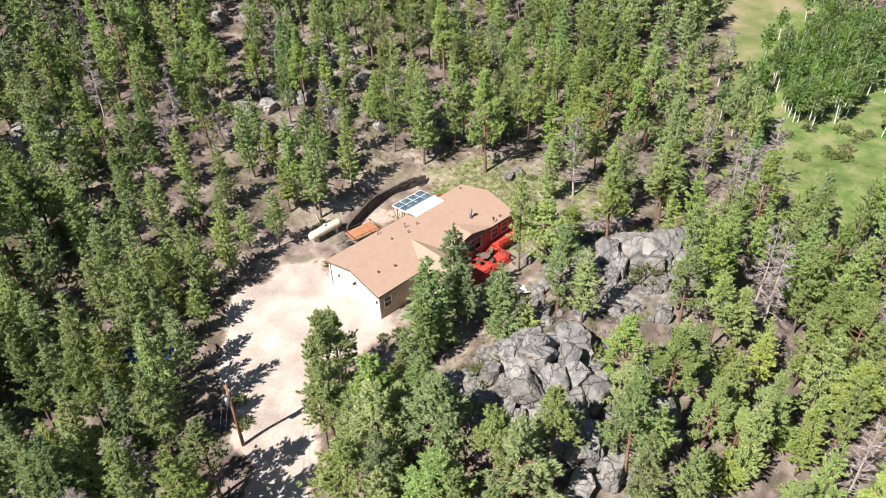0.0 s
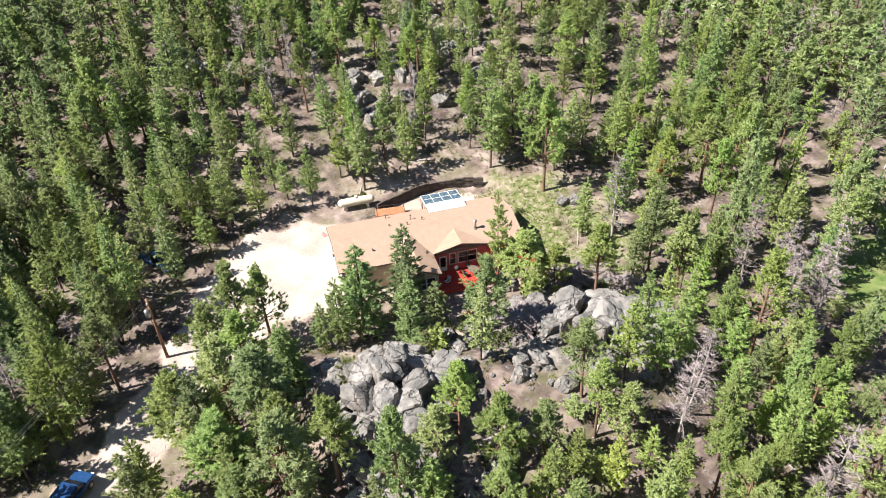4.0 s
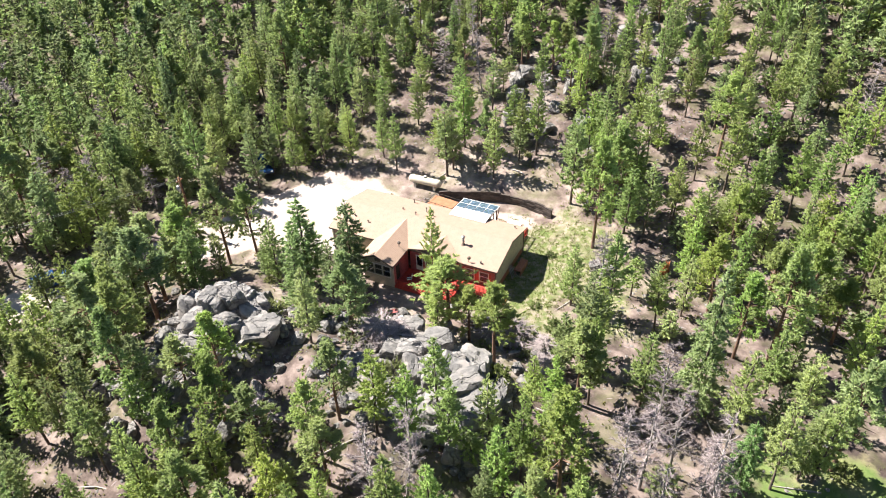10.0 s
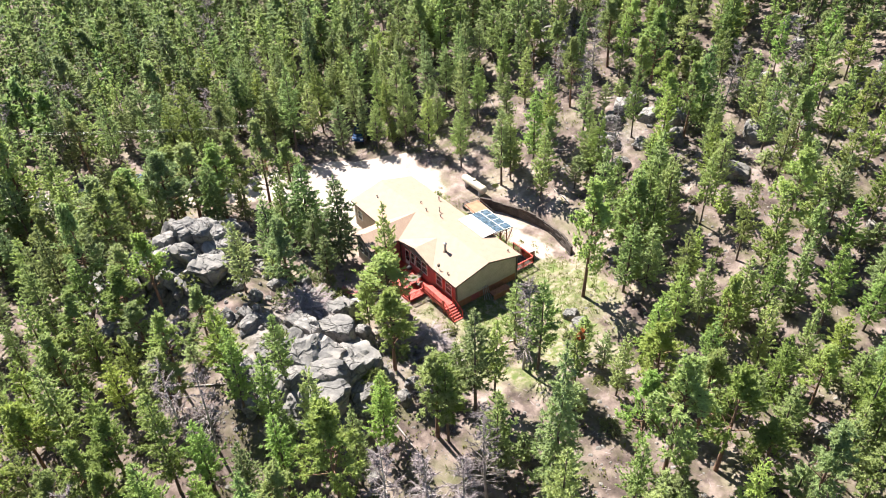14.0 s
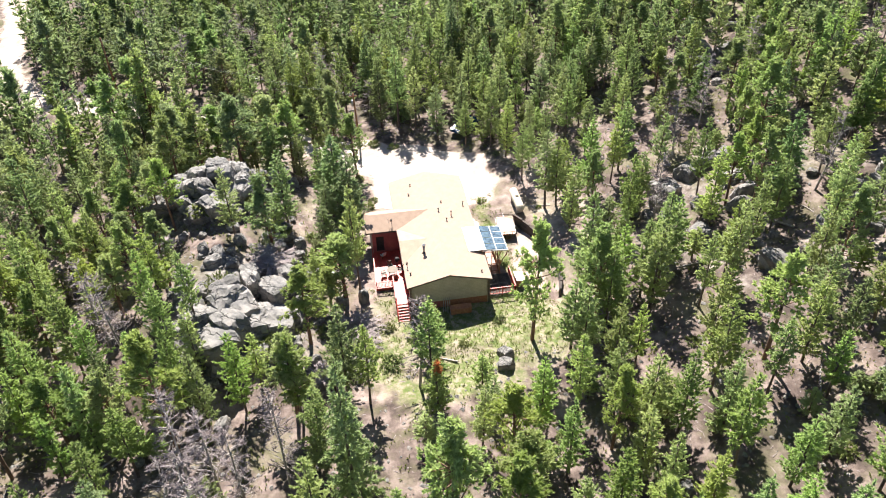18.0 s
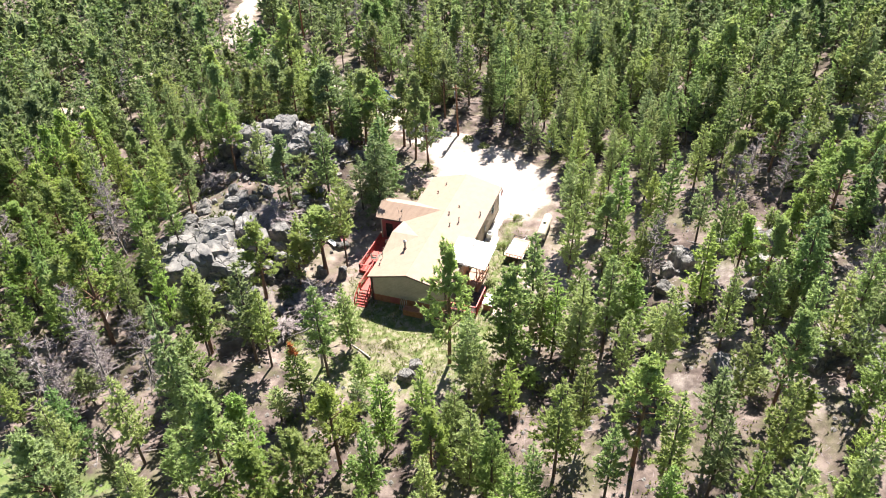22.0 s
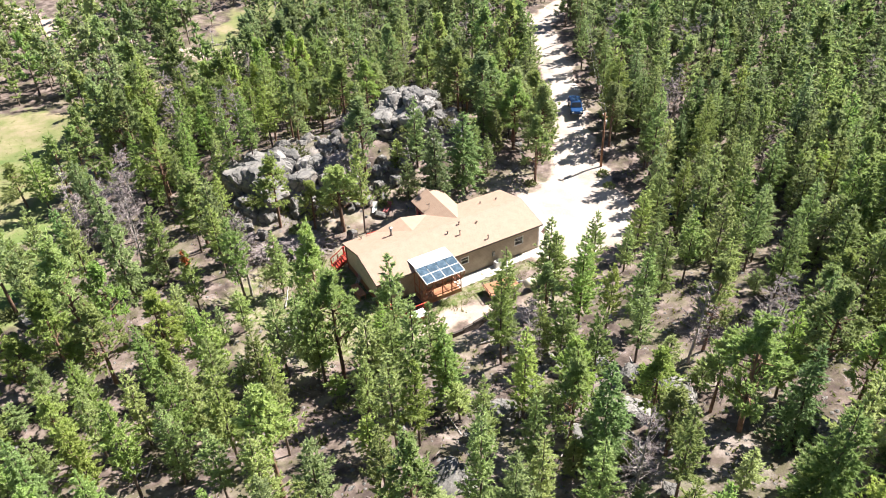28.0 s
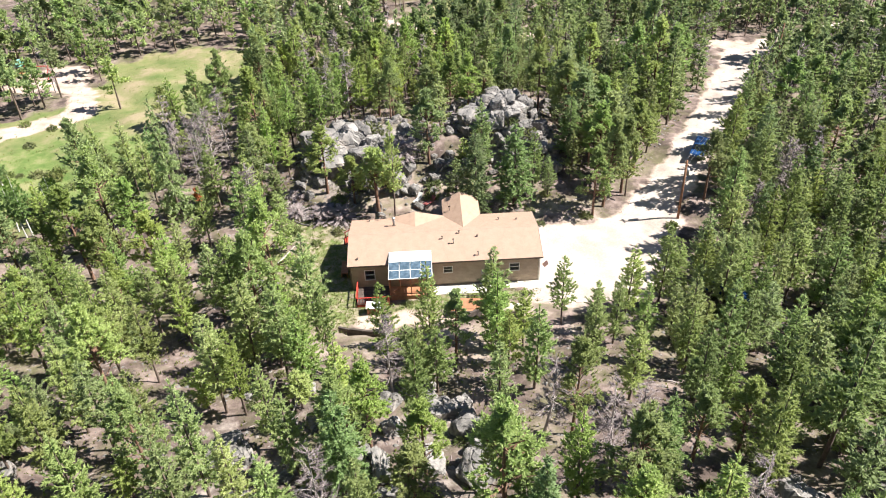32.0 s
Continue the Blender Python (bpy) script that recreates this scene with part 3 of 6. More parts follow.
part("wing_floor", boxed(WX0 + 0.48, WX1 - 0.48, -7.42, YS, 0.3, 0.45), M_INTERIOR, house)
# gablet over the deck windows
GX0, GX1, GXR, GZ = -0.75, 5.9, 2.6, 3.78
roof_slab("gablet_roof", (GXR, -4.52, GZ), (GXR, -1.3, GZ), (GX0, -1.3, EAVE + 0.02), (GX0, -4.52, EAVE + 0.02), M_SHINGLE_X, "low gablet of tan shingles")
roof_slab("gablet_roof", (GXR, -4.52, GZ), (GXR, -1.3, GZ), (GX1, -1.3, EAVE + 0.02), (GX1, -4.52, EAVE + 0.02), M_SHINGLE_X, "low gablet of tan shingles")
part("gablet_wall", prism([(-0.6, YS, 2.92), (5.7, YS, 2.92), (GXR, YS, 3.6)], (0, 0.15, 0)), M_RED_WALL, house)
for x in (GX0, GX1):
    part("barge_board", prism([(GXR, -4.53, GZ - 0.01), (x, -4.53, EAVE), (x, -4.53, EAVE - 0.17), (GXR, -4.53, GZ - 0.18)], (0, -0.05, 0)), M_FASCIA, house)
# chimney pipe, vents, dishes
bm = rod(bmesh.new(), (5.0, -2.05, 3.5), (5.0, -2.05, 4.55), 0.13, seg=14)
flue = part("flue_pipe", bm, M_STEEL, house, "grey metal flue pipe", True)
part("cowl", rod(rod(bmesh.new(), (5.0, -2.05, 4.55), (5.0, -2.05, 4.68), 0.2, 0.2, 14), (5.0, -2.05, 4.68), (5.0, -2.05, 4.8), 0.22, 0.03, 14), M_STEEL, flue, "metal rain cowl")
part("flashing", rod(bmesh.new(), (5.0, -2.05, 3.52), (5.0, -2.05, 3.68), 0.3, 0.16, 14), M_FASCIA, flue)
for x, y, hgt in ((-0.4, 1.3, 0.3), (-1.6, 2.0, 0.55), (-4.2, 3.8, 0.45), (-2.3, 0.6, 0.3), (-4.3, 1.2, 0.15), (8.9, 3.6, 0.18), (7.9, -3.9, 0.2), (-7.0, -2.4, 0.2), (-9.0, -2.0, 0.18)):
    z = RIDGE - abs(y) * SL
    v = part("roof_vent", rod(bmesh.new(), (x, y, z - 0.05), (x, y, z + hgt), 0.07, 0.06, 10), M_STEEL, house, "small metal roof vent", True)
    part("vent_cap", rod(bmesh.new(), (x, y, z + hgt), (x, y, z + hgt + 0.08), 0.12, 0.1, 10), M_FASCIA, v)


def dish(at, aim):
    """A satellite dish on a short mast."""
    d = thing("satellite_dish", at, "grey satellite dish on a short roof mast", "satellite dish", "dishes on the roof")
    p = Vector(at)
    part("mast", rod(bmesh.new(), p, p + Vector((0, 0, 0.55)), 0.03), M_STEEL, d)
    bm = bmesh.new()
    bmesh.ops.create_uvsphere(bm, u_segments=20, v_segments=14, radius=0.9)
    bmesh.ops.delete(bm, geom=[v for v in bm.verts if v.co.z > -0.82], context="VERTS")
    bmesh.ops.translate(bm, verts=bm.verts, vec=(0, 0, 0.9))
    bmesh.ops.solidify(bm, geom=bm.faces[:], thickness=0.03)
    m = Matrix.Translation(p + Vector((0, 0, 0.6))) @ Vector(aim).to_track_quat("Z", "Y").to_matrix().to_4x4()
    bmesh.ops.transform(bm, matrix=m, verts=bm.verts)
    part("reflector", bm, M_FASCIA, d, "dark grey reflector", True)
    part("feed_arm", rod(bmesh.new(), m @ Vector((0, -0.45, 0.1)), m @ Vector((0, 0, 0.6)), 0.02), M_STEEL, d)
    return d


dish((-1.5, -5.0, 3.32), (0.3, -0.7, 0.6))
dish((6.6, -4.1, 3.05), (0.2, -0.8, 0.5))
# service pieces on the north wall
meter = thing("wall_meter", (-4.6, YN + 0.02, 0.9), "grey utility box on the beige wall", "meter box")
part("case", boxed(-4.75, -4.45, YN, YN + 0.16, 0.9, 1.5, bevel=0.02), M_STEEL, meter)
acu = thing("heat_unit", (-4.9, 4.75, BASE + 0.15), "white outdoor heat unit beside the wall", "air conditioner")
part("case", boxed(-5.35, -4.5, 4.45, 5.05, -0.4, 0.4, bevel=0.04), M_WHITE, acu)
part("fan_grille", rod(bmesh.new(), (-4.92, 4.75, 0.4), (-4.92, 4.75, 0.44), 0.26, 0.26, 16), M_BLACK, acu)
part("foot", boxed(-5.3, -4.55, 4.5, 5.0, -0.5, -0.4), M_CONCRETE, acu)
tagged(part("slab", boxed(-11, 1.0, 4.3, 5.9, -0.55, -0.34, bevel=0.02), M_CONCRETE, thing("concrete_path", (-5, 5, -0.5), "pale concrete path along the house wall", "path", kind="structure")), "pale concrete slab")

# ---- the deck ----
deck = thing("deck", (3, -6, -0.4), "red-stained wooden deck with railings and steps", "deck")


def planks(x0, x1, y0, y1, z, mat, owner, wide=0.132):
    """Single floor boards laid side by side along x."""
    y = y0
    while y < y1 - 0.03:
        part("floor_board", boxed(x0 + random.uniform(0, 0.02), x1 - random.uniform(0, 0.02), y, min(y + wide, y1), z - 0.04, z + random.uniform(-0.004, 0.004)), mat, owner)
        y += wide + 0.011


DZ = 0.0
planks(-0.9, 5.8, -7.6, -4.24, DZ, M_RED_RAIL, deck)
planks(5.82, 9.6, -5.75, -4.24, 0.6, M_RED_RAIL, deck)
for y in (-7.55, -6.0, -4.4):
    part("joist_beam", boxed(-0.9, 5.8, y, y + 0.08, DZ - 0.26, DZ - 0.045), M_RED_RAIL, deck)
part("rim_board", boxed(-0.9, 5.8, -7.645, -7.605, DZ - 0.32, DZ), M_RED_RAIL, deck)
part("rim_board", boxed(5.805, 5.845, -7.645, -5.76, DZ - 0.32, DZ), M_RED_RAIL, deck)
part("rim_board", boxed(5.82, 9.6, -5.795, -5.755, 0.3, 0.6), M_RED_RAIL, deck)
for x in (-0.7, 1.5, 3.6, 5.7):
    for y in (-7.5, -6.1):
        part("support_post", boxed(x - 0.06, x + 0.06, y - 0.06, y + 0.06, -0.9, DZ - 0.26), M_REDWOOD, deck)
for x in (7.4, 9.4):
    part("support_post", boxed(x - 0.06, x + 0.06, -5.7, -5.58, -0.8, 0.56), M_REDWOOD, deck)
for k in range(3):
    part("tread", boxed(4.95 + 0.28 * k, 5.25 + 0.28 * k, -5.6, -4.4, DZ + 0.11 + 0.15 * k, DZ + 0.15 + 0.15 * k), M_RED_RAIL, deck)


def railing(root, a, b, z, mat, height=0.95, gap=0.16, post=1.5):
    """A railing from a to b (x, y): posts, two rails and balusters."""
    a, b = Vector((*a, z)), Vector((*b, z))
    d = b - a
    n = max(1, round(d.length / post))
    for i in range(n + 1):
        p = a + d * i / n
        part("post", boxed(p.x - 0.05, p.x + 0.05, p.y - 0.05, p.y + 0.05, z - 0.1, z + height), mat, root)
    for h in (height - 0.04, 0.14):
        part("rail", bar(bmesh.new(), a + Vector((0, 0, h)), b + Vector((0, 0, h)), 0.12 if h > 0.5 else 0.07, 0.05), mat, root)
    m = max(2, round(d.length / gap))
    for i in range(1, m):
        p = a + d * i / m
        part("baluster", boxed(p.x - 0.02, p.x + 0.02, p.y - 0.02, p.y + 0.02, z + 0.14, z + height - 0.06), mat, root)


railing(deck, (-0.6, -7.55), (5.75, -7.55), DZ, M_RED_RAIL, height=0.85)
railing(deck, (5.75, -7.55), (5.75, -5.8), DZ, M_RED_RAIL, height=0.85)
railing(deck, (5.85, -5.72), (9.5, -5.72), 0.6, M_RED_RAIL)
for k in range(6):
    part("tread", boxed(9.62 + 0.27 * k, 9.93 + 0.27 * k, -5.7, -4.5, 0.46 - 0.16 * k, 0.5 - 0.16 * k), M_RED_RAIL, deck)
for y in (-5.73, -4.5):
    part("stringer", prism([(9.55, y, 0.62), (11.35, y, -0.42), (11.35, y, -0.62), (9.55, y, 0.35)], (0, 0.05, 0)), M_RED_RAIL, deck)
    part("handrail", bar(bmesh.new(), (9.55, y, 1.5), (11.25, y, 0.5), 0.1, 0.06), M_RED_RAIL, deck)
    for x, z in ((9.6, 0.55), (10.4, 0.0), (11.2, -0.45)):
        part("post", boxed(x - 0.05, x + 0.05, y - 0.05, y + 0.05, z - 0.1, z + 0.98), M_RED_RAIL, deck)

# ---- the greenhouse lean-to ----
gh = thing("greenhouse", (3.2, 5.3, -0.5), "timber lean-to greenhouse with bluish glazing on the roof", "greenhouse")
X0, X1 = 0.9, 5.5


def slope(y):
    return 3.45 if y < 4.65 else 3.45 - (y - 4.65) * 0.145


bm = prism([(X0, 2.85, 3.47), (X1, 2.85, 3.47), (X1, 4.66, 3.47), (X0, 4.66, 3.47)], (0, 0, -0.05))
part("roof_panel", bm, M_PANEL, gh, "opaque white roof panel")
for i in range(4):
    for j in range(2):
        xa, xb = X0 + 1.15 * i + 0.04, X0 + 1.15 * (i + 1) - 0.04
        ya, yb = 4.68 + 1.25 * j + 0.03, 4.68 + 1.25 * (j + 1) - 0.03
        part("pane", prism([(xa, ya, slope(ya)), (xb, ya, slope(ya)), (xb, yb, slope(yb)), (xa, yb, slope(yb))], (0, 0, -0.03)), M_SOLAR, gh, "bluish glazing panel")
for i in range(5):
    x = X0 + 1.15 * i
    part("rafter", prism([(x - 0.035, 4.3, slope(4.3) - 0.07), (x - 0.035, 4.65, slope(4.65) - 0.07), (x - 0.035, 7.22, slope(7.22) + 0.02), (x - 0.035, 7.22, slope(7.22) - 0.1), (x - 0.035, 4.3, 3.2)], (0.07, 0, 0)), M_WHITE, gh, "pale rafter")
    part("post", boxed(x - 0.045, x + 0.045, 6.26, 6.35, -0.45, 3.08), M_REDWOOD, gh, "reddish timber post")
    bm, last = bmesh.new(), None
    for k in range(7):
        q = (x, 6.33 + 0.8 * math.sin(k * 0.2618), 1.25 + 1.72 * (k / 6) ** 0.75)
        if last:
            bar(bm, last, q, 0.07)
        last = q
    part("knee_brace", bm, M_REDWOOD, gh, "curved timber brace")
for y in (4.67, 5.93, 7.18):
    part("glazing_strip", prism([(X0, y - 0.04, slope(y - 0.04) + 0.014), (X1, y - 0.04, slope(y - 0.04) + 0.014), (X1, y + 0.04, slope(y + 0.04) + 0.014), (X0, y + 0.04, slope(y + 0.04) + 0.014)], (0, 0, -0.02)), M_WHITE, gh)
for z in (0.35, 1.35, 2.85):
    part("girt", boxed(X0, X1, 6.27, 6.34, z - 0.045, z + 0.045), M_REDWOOD, gh)
for x in (X0, X1):
    for z in (0.35, 1.35):
        part("side_girt", boxed(x - 0.03, x + 0.03, 4.25, 6.25, z - 0.04, z + 0.04), M_REDWOOD, gh)
    for y in (4.3, 5.4):
        part("side_post", boxed(x - 0.04, x + 0.04, y - 0.04, y + 0.04, -0.45, slope(y) - 0.06), M_REDWOOD, gh)
    bm = prism([(x - 0.012, 2.95, 3.41), (x - 0.012, 4.65, 3.41), (x - 0.012, 4.65, 2.98)], (0.024, 0, 0))
    part("side_cheek", bm, M_FASCIA, gh, "dark triangular cheek")
for a, b in (((X0 + 0.1, 0.4), (X0 + 1.1, 1.3)), ((X1 - 0.1, 0.4), (X1 - 1.1, 1.3))):
    part("brace", bar(bmesh.new(), (a[0], 6.3, a[1]), (b[0], 6.3, b[1]), 0.07), M_REDWOOD, gh)
part("floor", boxed(X0, X1, 4.3, 6.25, -0.45, -0.2), M_PLY, gh, "orange plywood floor")
part("kick_board", boxed(X0, X1, 6.36, 6.4, -0.42, 0.12), M_PLY, gh, "orange plywood kick board")

# ---- back landing with rail, low box ----
back = thing("back_landing", (7.3, 5.8, -0.5), "low back landing with a red railing", "deck")
planks(5.62, 9.1, 4.25, 7.28, -0.06, M_TIMBER, back)
part("rim_board", boxed(5.62, 9.1, 7.3, 7.34, -0.35, -0.06), M_RED_RAIL, back)
railing(back, (9.1, 4.35), (9.1, 7.3), -0.06, M_RED_RAIL)
railing(back, (9.1, 7.3), (5.65, 7.3), -0.06, M_RED_RAIL)
chest = thing("storage_box", (7.2, 8.2, -0.3), "low storage box with a white lid", "storage box")
part("body", boxed(6.45, 7.95, 7.75, 8.6, -0.4, 0.45, bevel=0.02), M_REDWOOD, chest, "brown box body")
part("lid", prism([(6.35, 7.65, 0.6), (8.05, 7.65, 0.6), (8.05, 8.7, 0.46), (6.35, 8.7, 0.46)], (0, 0, 0.05)), M_PANEL, chest, "white sloping lid")

# ---- retaining wall of timbers ----
rw = thing("retaining_wall", (3, 12.5, -0.3), "curved retaining wall of dark weathered timbers", "wall", kind="structure")
xs = np.linspace(-4.0, 10.6, 13)
pts = [Vector((x, 12.95 - 0.035 * (x - 5) ** 2, 0)) for x in xs]
for a, b in zip(pts, pts[1:]):
    top = 1.0 + 0.12 * math.sin(a.x)
    for k in range(6):
        z = -0.4 + (top + 0.4) * (k + 0.5) / 6
        o = Vector((0, random.uniform(-0.03, 0.03), z))
        part("timber", bar(bmesh.new(), a + o - (b - a) * 0.02, b + o + (b - a) * 0.02, 0.24, (top + 0.4) / 6 - 0.015), M_TIMBER, rw)

# ---- propane tank ----
tank = thing("propane_tank", (-6.5, 11.05, 0.6), "long cream propane tank on two concrete saddles", "tank")
bm = bmesh.new()
bmesh.ops.create_uvsphere(bm, u_segments=20, v_segments=24, radius=0.53)
bmesh.ops.rotate(bm, verts=bm.verts, matrix=Matrix.Rotation(radians(90), 3, "Y"))
for v in bm.verts:
    v.co.x += 1.82 if v.co.x > 1e-4 else -1.82 if v.co.x < -1e-4 else 0
bmesh.ops.translate(bm, verts=bm.verts, vec=(-6.5, 11.05, 1.55))
shell = part("shell", bm, M_TANK, tank, "cream painted steel shell", True)
part("valve_dome", rod(bmesh.new(), (-6.5, 11.05, 2.0), (-6.5, 11.05, 2.28), 0.22, 0.18, 16), M_TANK, tank, "domed valve cover")
for x in (-7.9, -5.1):
    part("saddle", boxed(x - 0.15, x + 0.15, 10.65, 11.45, 0.3, 1.15), M_CONCRETE, tank)
    part("lifting_lug", boxed(x - 0.08, x + 0.08, 11.03, 11.07, 2.05, 2.18), M_TANK, tank)

# ---- utility trailer ----
tr = thing("utility_trailer", (-2.75, 8.8, -0.35), "rusty utility trailer with an orange plywood bed", "trailer")
tr.rotation_euler = (0, 0, radians(-6))
inv = Matrix.Translation((-2.75, 8.8, -0.35))


def tpart(name, bm, mat, label="", parent=None, sm=False):
    bmesh.ops.translate(bm, verts=bm.verts, vec=(-2.75, 8.8, -0.35))
    return part(name, bm, mat, parent or tr, label, sm)


tpart("bed", boxed(-1.85, 1.85, -1.05, 1.05, 0.75, 0.82), M_PLY, "orange plywood bed")
for y in (-1.08, 1.08):
    tpart("side_rail", boxed(-1.88, 1.88, y - 0.03, y + 0.03, 0.68, 0.78), M_STEEL)
    tpart("top_rail", boxed(-1.88, 1.88, y - 0.02, y + 0.02, 1.12, 1.17), M_TIMBER)
    for x in (-1.85, -0.62, 0.62, 1.85):
        tpart("stake", boxed(x - 0.025, x + 0.025, y - 0.025, y + 0.025, 0.7, 1.17), M_TIMBER)
    w = tpart("wheel", rod(bmesh.new(), (0, y * 1.12 - 0.1, 0.33), (0, y * 1.12 + 0.1, 0.33), 0.33, seg=18), M_BLACK, "black tyre")
    tpart("rim", rod(bmesh.new(), (0, y * 1.12 - 0.11, 0.33), (0, y * 1.12 + 0.11, 0.33), 0.17, seg=12), M_STEEL, "", w)
for x in (-1.86, 1.86):
    tpart("end_rail", boxed(x - 0.02, x + 0.02, -1.06, 1.06, 1.12, 1.17), M_TIMBER)
for k in range(7):
    tpart("gate_bar", boxed(1.84, 1.88, -1.0 + 0.33 * k - 0.02, -1.0 + 0.33 * k + 0.02, 0.8, 1.12), M_TIMBER)
tpart("tongue", bar(bmesh.new(), (-1.88, 0, 0.7), (-3.0, 0, 0.5), 0.1), M_STEEL)
tpart("jack", rod(bmesh.new(), (-2.8, 0, 0.0), (-2.8, 0, 0.75), 0.035), M_STEEL)
bar_ob = thing("tyre_stack", (-5.0, 8.4, -0.3), "pair of old black tyres stacked on the ground", "tyre")
for k in range(2):
    bm = bmesh.new()
    rod(bm, (-5.0, 8.4, -0.36 + 0.24 * k), (-5.0, 8.4, -0.14 + 0.24 * k), 0.36, seg=18)
    part("tyre", bm, M_BLACK, bar_ob)

# ---- power pole and lines ----
pole = thing("power_pole", (-29.9, -7.35, gz(-29.9, -7.35)), "reddish wooden power pole with a transformer", "utility pole")
pz = gz(-29.9, -7.35)
part("shaft", rod(bmesh.new(), (-29.9, -7.35, pz - 0.3), (-29.9, -7.6, pz + 8.1), 0.17, 0.12, 12), M_POLE, pole, "", True)
part("transformer", rod(bmesh.new(), (-30.2, -7.75, pz + 6.0), (-30.2, -7.75, pz + 6.9), 0.24, 0.24, 14), M_STEEL, pole, "grey transformer can", True)
part("crossarm", boxed(-30.0, -29.85, -8.1, -7.1, pz + 7.55, pz + 7.68), M_POLE, pole)
part("insulator", rod(bmesh.new(), (-29.92, -8.0, pz + 7.68), (-29.92, -8.0, pz + 7.86), 0.05), M_WHITE, pole)
far_pole = thing("power_pole", (-58, -48, gz(-58, -48)), "reddish wooden power pole among the pines", "utility pole")
part("shaft", rod(bmesh.new(), (-58, -48, gz(-58, -48) - 0.3), (-58, -48, gz(-58, -48) + 9.2), 0.17, 0.12, 12), M_POLE, far_pole, "", True)


def wire(a, b, sag, r=0.012):
    cu = bpy.data.curves.new("power_line", "CURVE")
    cu.dimensions, cu.bevel_depth, cu.bevel_resolution = "3D", r, 1
    sp = cu.splines.new("POLY")
    sp.points.add(20)
    a, b = Vector(a), Vector(b)
    for i, p in enumerate(sp.points):
        u = i / 20
        q = a.lerp(b, u)
        p.co = (q.x, q.y, q.z - sag * 4 * u * (1 - u), 1)
    cu.materials.append(M_STEEL)
    return tagged(new("power_line", cu), "thin grey overhead power line", "cable", "lines from the pole")


for dy in (-0.4, 0.4):
    wire((-29.92, -7.6 + dy, pz + 7.86), (-58, -48 + dy, gz(-58, -48) + 9.0), 0.8)


# ---- vehicles ----
def car(name, at, turn, paint, label, long=4.6, tall=1.65, bed=False):
    """A parked vehicle: shaped body, glass, lamps, wheels."""
    c = thing(name, at, label, "car")
    c.rotation_euler = (0, 0, radians(turn))
    o = Vector(at)
    L, Wd = long / 2, 0.92

    def cp(pname, bm, mat, plabel="", parent=None, sm=False):
        bmesh.ops.translate(bm, verts=bm.verts, vec=o)
        return part(pname, bm, mat, parent or c, plabel, sm)
    low = [(-L, 0.42), (-L, 0.95), (-L + 0.15, 1.02), (L - 1.15, 1.0), (L - 0.12, 0.86), (L, 0.68), (L, 0.42)]
    bm = prism([(x, -Wd, z) for x, z in low], (0, 2 * Wd, 0))
    bmesh.ops.bevel(bm, geom=bm.edges[:], offset=0.06, segments=2, affect="EDGES")
    body = cp("body", bm, paint, "", None, False)
    if bed:
        cab = [(-0.35, 1.0), (-0.25, tall), (L - 1.75, tall), (L - 1.1, 1.0)]
    else:
        cab = [(-L + 0.1, 1.0), (-L + 0.35, tall), (L - 1.9, tall), (L - 1.1, 1.0)]
    bm = prism([(x, -Wd + 0.08, z) for x, z in cab], (0, 2 * Wd - 0.16, 0))
    bmesh.ops.bevel(bm, geom=bm.edges[:], offset=0.07, segments=2, affect="EDGES")
    cp("cabin", bm, paint)
    gl = [(cab[0][0] + 0.14, 1.06), (cab[1][0] + 0.12, tall - 0.1), (cab[2][0] - 0.05, tall - 0.1), (cab[3][0] - 0.18, 1.06)]
    for y in (-Wd + 0.065, Wd - 0.085):
        cp("side_window", prism([(x, y, z) for x, z in gl], (0, 0.02, 0)), M_CARGLASS)
    for (xa, za), (xb, zb) in ((cab[3], cab[2]), (cab[0], cab[1])):
        s = 0.012 if xa > 0 else -0.012
        a, b = Vector((xa, 0, za)).lerp(Vector((xb, 0, zb)), 0.12), Vector((xa, 0, za)).lerp(Vector((xb, 0, zb)), 0.86)
        cp("windscreen", prism([(a.x + s, -0.72, a.z + 0.01), (a.x + s, 0.72, a.z + 0.01), (b.x + s, 0.66, b.z + 0.01), (b.x + s, -0.66, b.z + 0.01)], (s, 0, 0.01)), M_CARGLASS)
    for y in (-0.65, 0.65):
        cp("headlight", boxed(L - 0.06, L + 0.015, y - 0.16, y + 0.16, 0.66, 0.8), M_PANEL)
        cp("tail_light", boxed(-L - 0.015, -L + 0.05, y - 0.12, y + 0.12, 0.7, 0.92), M_RED_RAIL)
    for x in (-L + 0.85, L - 0.85):
        for y in (-Wd + 0.06, Wd - 0.06):
            w = cp("wheel", rod(bmesh.new(), (x, y - 0.11, 0.34), (x, y + 0.11, 0.34), 0.34, seg=18), M_BLACK, "black tyre")
            cp("rim", rod(bmesh.new(), (x, y - 0.12, 0.34), (x, y + 0.12, 0.34), 0.2, seg=12), M_STEEL, "", w)
    return c


car("parked_car", (-37.4, -22.8, gz(-37.4, -22.8) + 0.04), 60, M_BLUE, "dark blue car parked on the gravel drive")
car("pickup_truck", (-30.8, 8.7, gz(-30.8, 8.7) + 0.03), -47, M_BLUE, "blue pickup truck parked under the pines", 5.2, 1.8, True)


